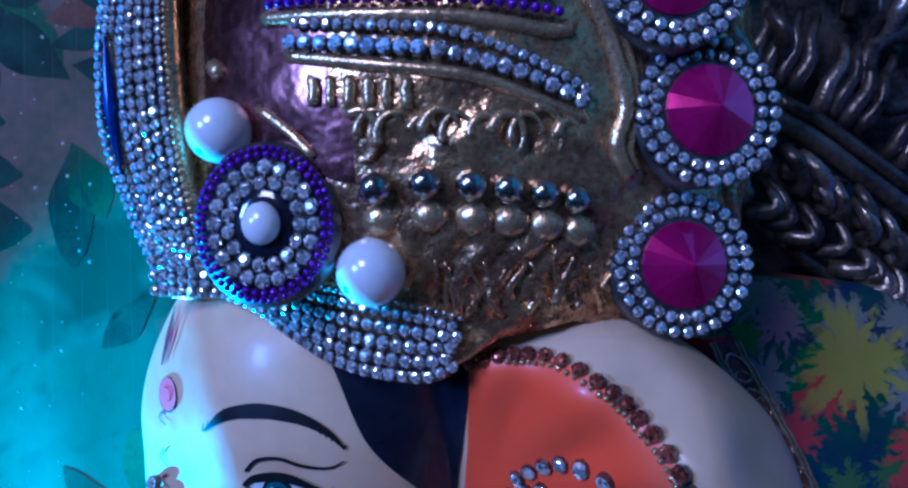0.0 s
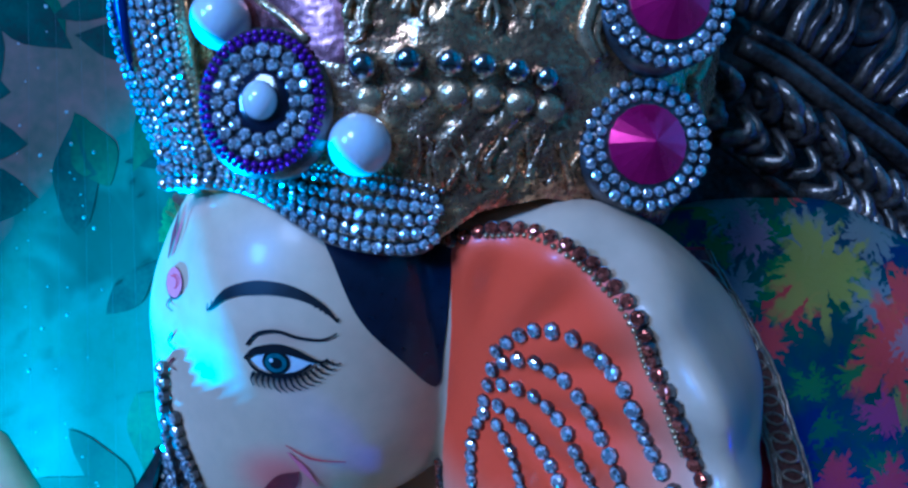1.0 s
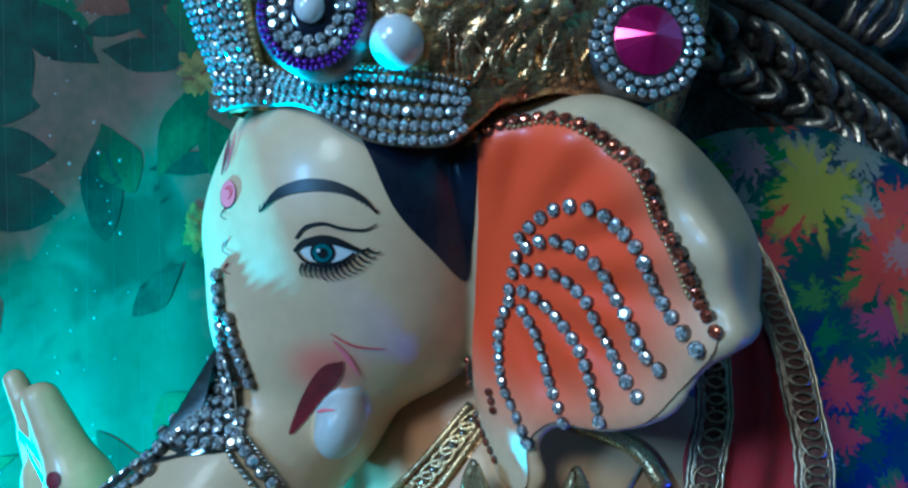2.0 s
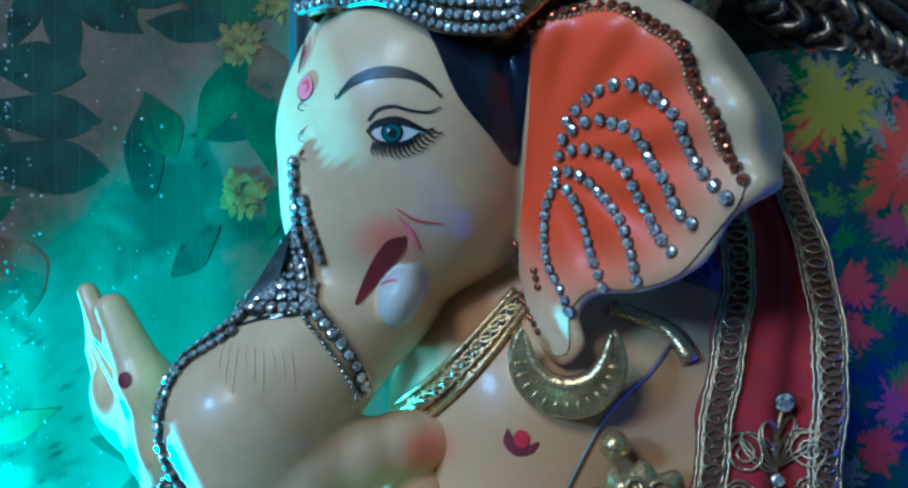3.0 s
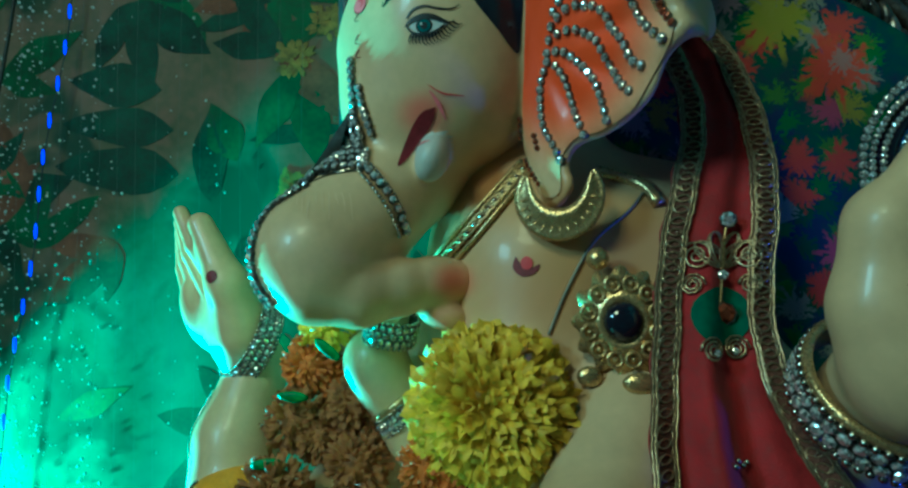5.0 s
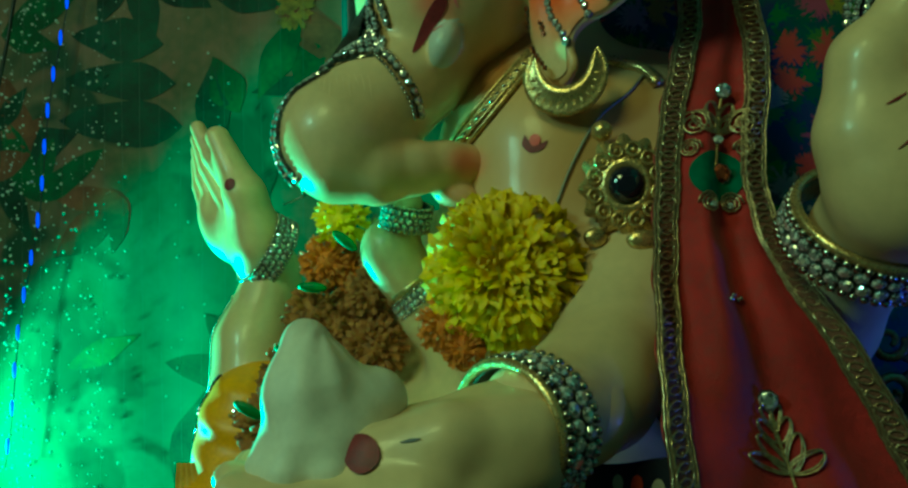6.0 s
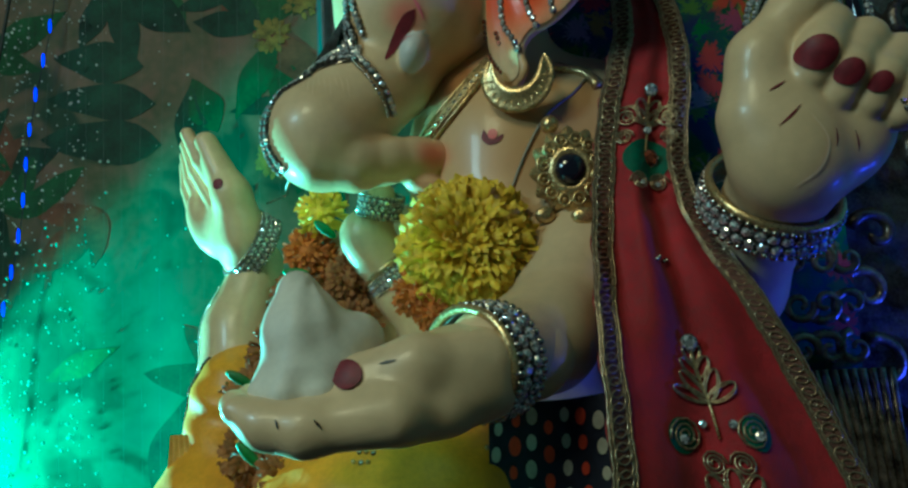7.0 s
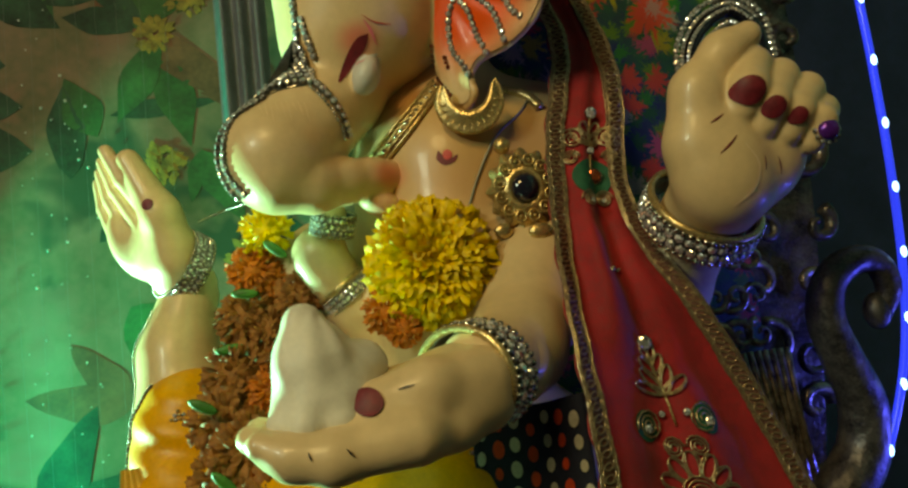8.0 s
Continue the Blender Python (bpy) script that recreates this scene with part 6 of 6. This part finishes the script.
def motif(u0, z0, size, big):
    """Wire-embroidered flower on the stole: scrolls, leaves, green velvet and stones."""
    mo = new("embroidered_motif")
    mo.parent, mo["label"] = stole, "gold wire embroidery with green velvet and stones"
    width = lambda z: smooth_table(z, XR) - smooth_table(z, XL)
    at = lambda dx, dz, lift=0.002: cloth_at(u0 + dx * size / width(z0 + dz * size), z0 + dz * size, lift)
    def spiral(cx, cz, r, hand, turns=2.6):
        n, bm = 26, bmesh.new()
        tube(bm, [at(cx + hand * r * (1 - 0.8 * i / n) * math.cos(6.28 * turns * i / n), cz + r * (1 - 0.8 * i / n) * math.sin(6.28 * turns * i / n)) for i in range(n + 1)], 0.0006, 5)
        part("wire_spiral", bm, braid_wire, mo)

    def leaf(cx, cz, length, width_l, ang):
        n, bm = 16, bmesh.new()
        for s in (1.0, 0.66):
            tube(bm, [at(cx + length * (0.5 - 0.5 * math.cos(a)) * math.cos(ang) - s * width_l * math.sin(a) * math.sin(ang), cz + length * (0.5 - 0.5 * math.cos(a)) * math.sin(ang) + s * width_l * math.sin(a) * math.cos(ang)) for a in (6.2832 * i / n for i in range(n))], 0.00048, 5, closed=True)
        part("wire_leaf", bm, braid_wire, mo)
    if big:
        for a in (0.5, 1.05, 2.09, 2.65):
            leaf(0.0, 0.25, 0.62, 0.11, a)
        for h in (-1, 1):
            leaf(0.0, 0.65, 0.42, 0.10, 1.571 + 0.6 * h)
            leaf(0.0, 0.9, 0.32, 0.08, 1.571 + 0.45 * h)
        for h in (-1, 1):
            spiral(h * 0.55, -0.25, 0.3, h)
            spiral(h * 0.22, -0.72, 0.20, -h)
        for k in range(7):
            a0 = math.pi * k / 6
            leaf(0.30 * math.cos(a0), -1.55 + 0.30 * math.sin(a0), 0.46, 0.15, a0)
        for k in range(4):
            bm = bmesh.new()
            tube(bm, [at((0.32 - 0.075 * k) * math.cos(a), -1.55 + (0.32 - 0.075 * k) * math.sin(a)) for a in (6.2832 * i / 24 for i in range(24))], 0.00055, 5, closed=True)
            part("wire_ring", bm, braid_wire, mo)
    else:
        for a in (0.7, 1.2, 1.95, 2.45):
            leaf(0.0, 0.35, 0.6, 0.15, a)
        for h in (-1, 1):
            spiral(h * 0.45, 0.52, 0.26, h, 2.2)
            spiral(h * 0.48, 0.05, 0.18, -h)
            spiral(h * 0.22, -0.95, 0.2, h)
    bm = bmesh.new()
    tube(bm, [at(0, 1.25 - 1.6 * t) for t in np.linspace(0, 1, 12)], 0.0007, 5)
    part("wire_stem", bm, gold_plain, mo)
    for cx, cz, rx, rz in (((-0.62, -0.25, 0.26, 0.30), (0.62, -0.25, 0.26, 0.30)) if big else ((0.0, -0.45, 0.50, 0.46),)):
        bm = bmesh.new()
        loft(bm, [[at(cx + rx * s * math.cos(a), cz + rz * s * math.sin(a), 0.0012 + 0.001 * (1 - s * s)) for a in (6.2832 * k / 24 for k in range(24))] for s in (1, 0.7, 0.4, 0.02)], closed=True)
        part("green_velvet_patch", bm, green_velvet, mo)
    gems = ((0, 1.25, 0.0040, STONE), (-0.62, -0.3, 0.0024, STONE), (0.62, -0.3, 0.0024, STONE), (-0.2, -0.1, 0.0018, STONE), (0.25, -0.1, 0.0020, STONE)) if big else ((0, 1.12, 0.0036, STONE), (0.0, 0.2, 0.0022, STONE), (0.08, -0.42, 0.0046, RED_STONE), (-0.18, -1.0, 0.0016, STONE), (0.2, -1.0, 0.0016, STONE))
    for dx, dz, r, me in gems:
        put_stone(me, at(dx, dz, 0.003), Vector((0, -1, 0.05)), r, mo, "stone", 0.6)


motif(0.55, 1.012, 0.0285, False)
motif(0.48, 0.861, 0.0287, True)
for u, z in ((0.45, 0.940),):
    for k in range(4):
        put_stone(SILVER, cloth_at(u + 0.03 * k, z + 0.0015 * math.sin(k * 2), 0.001), Vector((0, -1, 0)), 0.0014, stole, "bead")

# ---- marigolds ----
def petal_mesh(name, m, length, width, seed):
    """A short petal, narrow at its root, with a notched and ruffled tip."""
    r, bm = random.Random(seed), bmesh.new()
    rows = []
    for i in range(6):
        t = i / 5
        w = width * (0.30 + 1.05 * t ** 0.8 - 0.45 * t ** 5) / 2
        ruffle = 0.30 * width * t * t
        rows.append([(k * w, t * length - (0.16 * length * (1 - abs(k)) * (0.6 + 0.4 * r.random()) if i == 5 else 0), 0.34 * length * t * t - 0.14 * length * t + ruffle * math.sin(3.1 * k + seed * 1.7) + 0.10 * width * k * k) for k in (-1, -0.5, 0, 0.5, 1)])
    loft(bm, rows)
    return mesh_of(name, bm, m)


def marigold(name, centre, toward, radius, m, label, petals, single, depth=0.62):
    """A pompon of ruffled petals, tight at its heart and loose at the rim."""
    fl = thing(name, label, "flower", "marigolds")
    q = Vector(toward).to_track_quat("Z", "Y").to_matrix().to_4x4()
    base = Matrix.Translation(centre) @ q
    r = random.Random(int(1e4 * abs(centre[0] + centre[2])))
    shapes = [petal_mesh("petal", m, radius * (0.33 if single else 0.42), radius * (0.25 if single else 0.27), s) for s in range(6)]
    joined = bmesh.new()
    for i in range(petals):
        f = (i + 0.5) / petals
        polar, az = math.acos(1 - 1.22 * f), i * 2.39996 + r.uniform(-0.3, 0.3)
        d = Vector((math.sin(polar) * math.cos(az), math.sin(polar) * math.sin(az), math.cos(polar) * depth))
        root = d * radius * r.uniform(0.52, 0.72)
        tang = Vector((-math.sin(az), math.cos(az), 0))
        out = (d.normalized() + (0.25 + 0.35 * f) * Vector((math.cos(az), math.sin(az), 0)) + Vector([r.uniform(-0.42, 0.42) for _ in range(3)])).normalized()
        side = (tang + Vector([r.uniform(-0.8, 0.8) for _ in range(3)])).normalized()
        nor = side.cross(out).normalized()
        side = out.cross(nor)
        s = r.uniform(0.70, 1.10) * (0.72 + 0.40 * f)
        mm = base @ Matrix(((side.x, out.x, nor.x, root.x), (side.y, out.y, nor.y, root.y), (side.z, out.z, nor.z, root.z), (0, 0, 0, 1))) @ Matrix.Diagonal((s, s, s, 1))
        if single and i % 2:
            ob = new("petal", shapes[i % 6])
            ob.parent = fl
            ob.matrix_basis = mm
        else:
            nv = len(joined.verts)
            joined.from_mesh(shapes[i % 6])
            joined.verts.ensure_lookup_table()
            for v in joined.verts[nv:]:
                v.co = mm @ v.co
    bm = bmesh.new()
    ball(bm, base @ Vector((0, 0, 0)), radius * 0.60, 10, 14, q @ Matrix.Diagonal((1, 1, depth, 1)))
    part("heart", bm, m, fl)
    tagged(part("small_petals" if single else "petals", joined, m, fl), kind="stuff")
    return fl


marigold("marigold", (-0.016, 0.188, 0.9570), (-0.05, -1, 0.08), 0.0420, petal_yellow, "large fresh yellow marigold resting on the belly", 580, True)
marigold("marigold", (-0.126, 0.285, 0.9960), (-0.1, -1, 0.0), 0.0190, petal_yellow, "small yellow marigold of the garland", 90, False)
for c, rad, m, lab in (((-0.139, 0.297, 0.968), 0.020, petal_orange, "orange marigold of the garland"), ((-0.125, 0.300, 0.960), 0.015, petal_orange, "orange marigold of the garland"),
                       ((-0.146, 0.290, 0.934), 0.022, petal_brown, "wilted brown-orange marigold of the garland"), ((-0.128, 0.285, 0.925), 0.018, petal_brown, "wilted brown-orange marigold of the garland"),
                       ((-0.150, 0.262, 0.896), 0.024, petal_brown, "wilted brown-orange marigold of the garland"), ((-0.158, 0.240, 0.868), 0.023, petal_brown, "wilted brown-orange marigold of the garland"),
                       ((-0.136, 0.215, 0.853), 0.026, petal_brown, "wilted brown-orange marigold of the garland"), ((-0.124, 0.24, 0.885), 0.017, petal_orange, "orange marigold of the garland"),
                       ((-0.120, 0.19, 0.825), 0.025, petal_brown, "wilted brown-orange marigold of the garland"), ((-0.156, 0.22, 0.835), 0.022, petal_brown, "wilted brown-orange marigold of the garland"),
                       ((-0.104, 0.279, 0.946), 0.019, petal_brown, "wilted brown-orange marigold of the garland"), ((-0.101, 0.268, 0.912), 0.020, petal_brown, "wilted brown-orange marigold of the garland"),
                       ((-0.048, 0.190, 0.930), 0.014, petal_orange, "orange-red marigold tucked under the yellow one"), ((-0.038, 0.186, 0.918), 0.012, petal_orange, "orange-red marigold tucked under the yellow one")):
    marigold("marigold", c, (-0.05, -1, 0.15), rad, m, lab, 110, False, 0.8)
leaf_set = thing("garland_leaves", "green leaf scraps between the garland flowers", "leaves")
for x, y, z, a in ((-0.142, 0.283, 0.951, 0.1), (-0.153, 0.268, 0.914, -0.1), (-0.165, 0.232, 0.882, 0.5), (-0.15, 0.205, 0.84, 0.8), (-0.118, 0.275, 0.98, 0.7)):
    bm = bmesh.new()
    ball(bm, (x, y - 0.012, z), (0.010, 0.0015, 0.0035), 6, 10, Matrix.Rotation(a, 4, "Y"))
    part("leaf", bm, leaf_green, leaf_set)

# ---- sweet in the palm ----
modak = thing("white_pleated_sweet", "white pleated dumpling sweet held in the open palm", "sweet")


lump = Clay((-0.115, 0.05, 0.875), (-0.035, 0.125, 0.95), 0.0014)
lump.limb([(-0.0850, 0.088, 0.8960), (-0.0865, 0.089, 0.9120), (-0.0900, 0.091, 0.9295)], [0.0212, 0.0172, 0.0092], melt=0.008)
lump.limb([(-0.0720, 0.092, 0.8960), (-0.0690, 0.095, 0.9050), (-0.0620, 0.098, 0.9090)], [0.0180, 0.0140, 0.0085], melt=0.007)
for x, y, z, r in ((-0.1000, 0.077, 0.8880, 0.0070), (-0.0900, 0.071, 0.8870, 0.0080), (-0.0750, 0.073, 0.8870, 0.0080)):
    lump.limb([(x, y, z), (x + 0.2 * (-0.087 - x), y + 0.003, z + 0.010)], [r, r * 0.6], melt=0.006)
mv, mf, _ = lump.skin()
spin = np.arctan2(mv[:, 1] - 0.09, mv[:, 0] + 0.083)
fold = 0.0005 * np.cos(8 * spin + 60 * (mv[:, 2] - 0.9)) * np.clip((mv[:, 2] - 0.885) / 0.03, 0, 1) + 0.0006 * np.sin(230 * mv[:, 2] + 3 * spin) * np.clip((0.93 - mv[:, 2]) / 0.03, 0, 1)
mv = mv + np.stack([fold * np.cos(spin), fold * np.sin(spin), 0 * fold], 1)
dumpling = new("dumpling", statue_mesh("dumpling", [(mv, mf, [0] * len(mf))], [sweet]))
dumpling.parent = modak

# ---- cloths over the lap ----
dhoti = Clay((-0.27, 0.07, 0.70), (0.10, 0.40, 0.93), 0.0026)
dhoti.egg((-0.045, 0.235, 0.800), (0.115, 0.115, 0.070), melt=0.03)
dhoti.egg((-0.195, 0.318, 0.850), (0.042, 0.052, 0.052), melt=0.02)
dhoti.egg((-0.19, 0.30, 0.77), (0.07, 0.09, 0.07), melt=0.03)
dv, df, dt = dhoti.skin()
dv = dv + np.stack([np.zeros(len(dv)), 0.0016 * np.sin(dv[:, 2] * 260 + dv[:, 0] * 60), np.zeros(len(dv))], 1)
yellow = thing("yellow_dhoti", "bright yellow satin cloth with sequin sprigs over the lap", "cloth")
me = statue_mesh("satin", [(dv, df, [0] * len(df))], [yellow_cloth])
sat = new("satin", me)
sat.parent = yellow
lap_tree = tree_of(dv, df)
for x, z, s in ((-0.075, 0.846, 1.0), (-0.008, 0.848, 0.5), (-0.195, 0.872, 0.7), (-0.03, 0.83, 0.5)):
    for k in range(7 if s > 0.6 else 3):
        p, n = on(lap_tree, x + 0.004 * s * (k % 3 - 1) + 0.002 * (k // 3), z + 0.004 * s * (k // 3 - 1))
        put_stone(STONE if k % 2 else GOLDBEAD, p + front(n) * 0.0006, front(n), 0.0013, yellow, "sequin")
for pts in ([(-0.2215, 0.895, 0.30), (-0.232, 0.87, 0.30), (-0.238, 0.84, 0.30), (-0.240, 0.80, 0.30)],):
    string(lap_tree, pts, 0.0016, yellow, STONE, "border_stone", 1.1)
shawl = thing("beaded_arm_edge", "thin green-lit beaded trim along the far arm", "trim")
string(torso_tree, [(-0.2215, 0.945, 0.335), (-0.236, 0.905, 0.330), (-0.242, 0.870, 0.325), (-0.238, 0.83, 0.32)], 0.0012, shawl, SILVER, "bead", 1.05)
fan = thing("gold_foil_fan", "pleated pale gold foil fan tucked beside the lap", "foil fan")
bm = bmesh.new()
loft(bm, [[(-0.230 + 0.0016 * k + t * (-0.004 + 0.0022 * k), 0.262 + 0.002 * (k % 2), 0.842 - 0.05 * t) for k in range(9)] for t in np.linspace(0, 1, 5)])
part("pleats", bm, mat("pale_gold_satin", (0.85, 0.56, 0.14), 0.4, vary=0.15), fan, smooth=False)

dotted = thing("navy_dotted_cloth", "navy cloth printed with rows of white and orange-red dots", "cloth")


def dotted_at(u, v, lift=0.0):
    """u to the outside, v downward."""
    return Vector((-0.008 + 0.062 * u - 0.006 * v, 0.150 - 0.016 * u - 0.03 * v + 0.004 * math.sin(u * 8 + v * 3) - lift, 0.868 + 0.006 * u - 0.15 * v))


bm = bmesh.new()
loft(bm, [[dotted_at(u, v) for u in np.linspace(0, 1, 24)] + [dotted_at(u, v, -0.003) for u in np.linspace(1, 0, 24)] for v in np.linspace(0, 1, 24)], closed=True)
part("cloth", bm, navy_cloth, dotted)
for j in range(7):
    for i in range(11):
        u, v = 0.10 + 0.125 * j + 0.007 * i * (j - 3), 0.05 + 0.082 * i + 0.03 * (j % 2) - 0.006 * (j - 3) ** 2
        if not (0.03 < u < 0.96 and 0.02 < v < 0.97):
            continue
        bm = bmesh.new()
        s = dice.uniform(0.8, 1.25)
        bm.faces.new([bm.verts.new(dotted_at(u + 0.040 * s * math.cos(a), v + 0.026 * s * math.sin(a), 0.0010)) for a in (6.2832 * k / 12 for k in range(12))][::-1])
        part("dot", bm, (dot_white, dot_red)[j % 2], dotted)
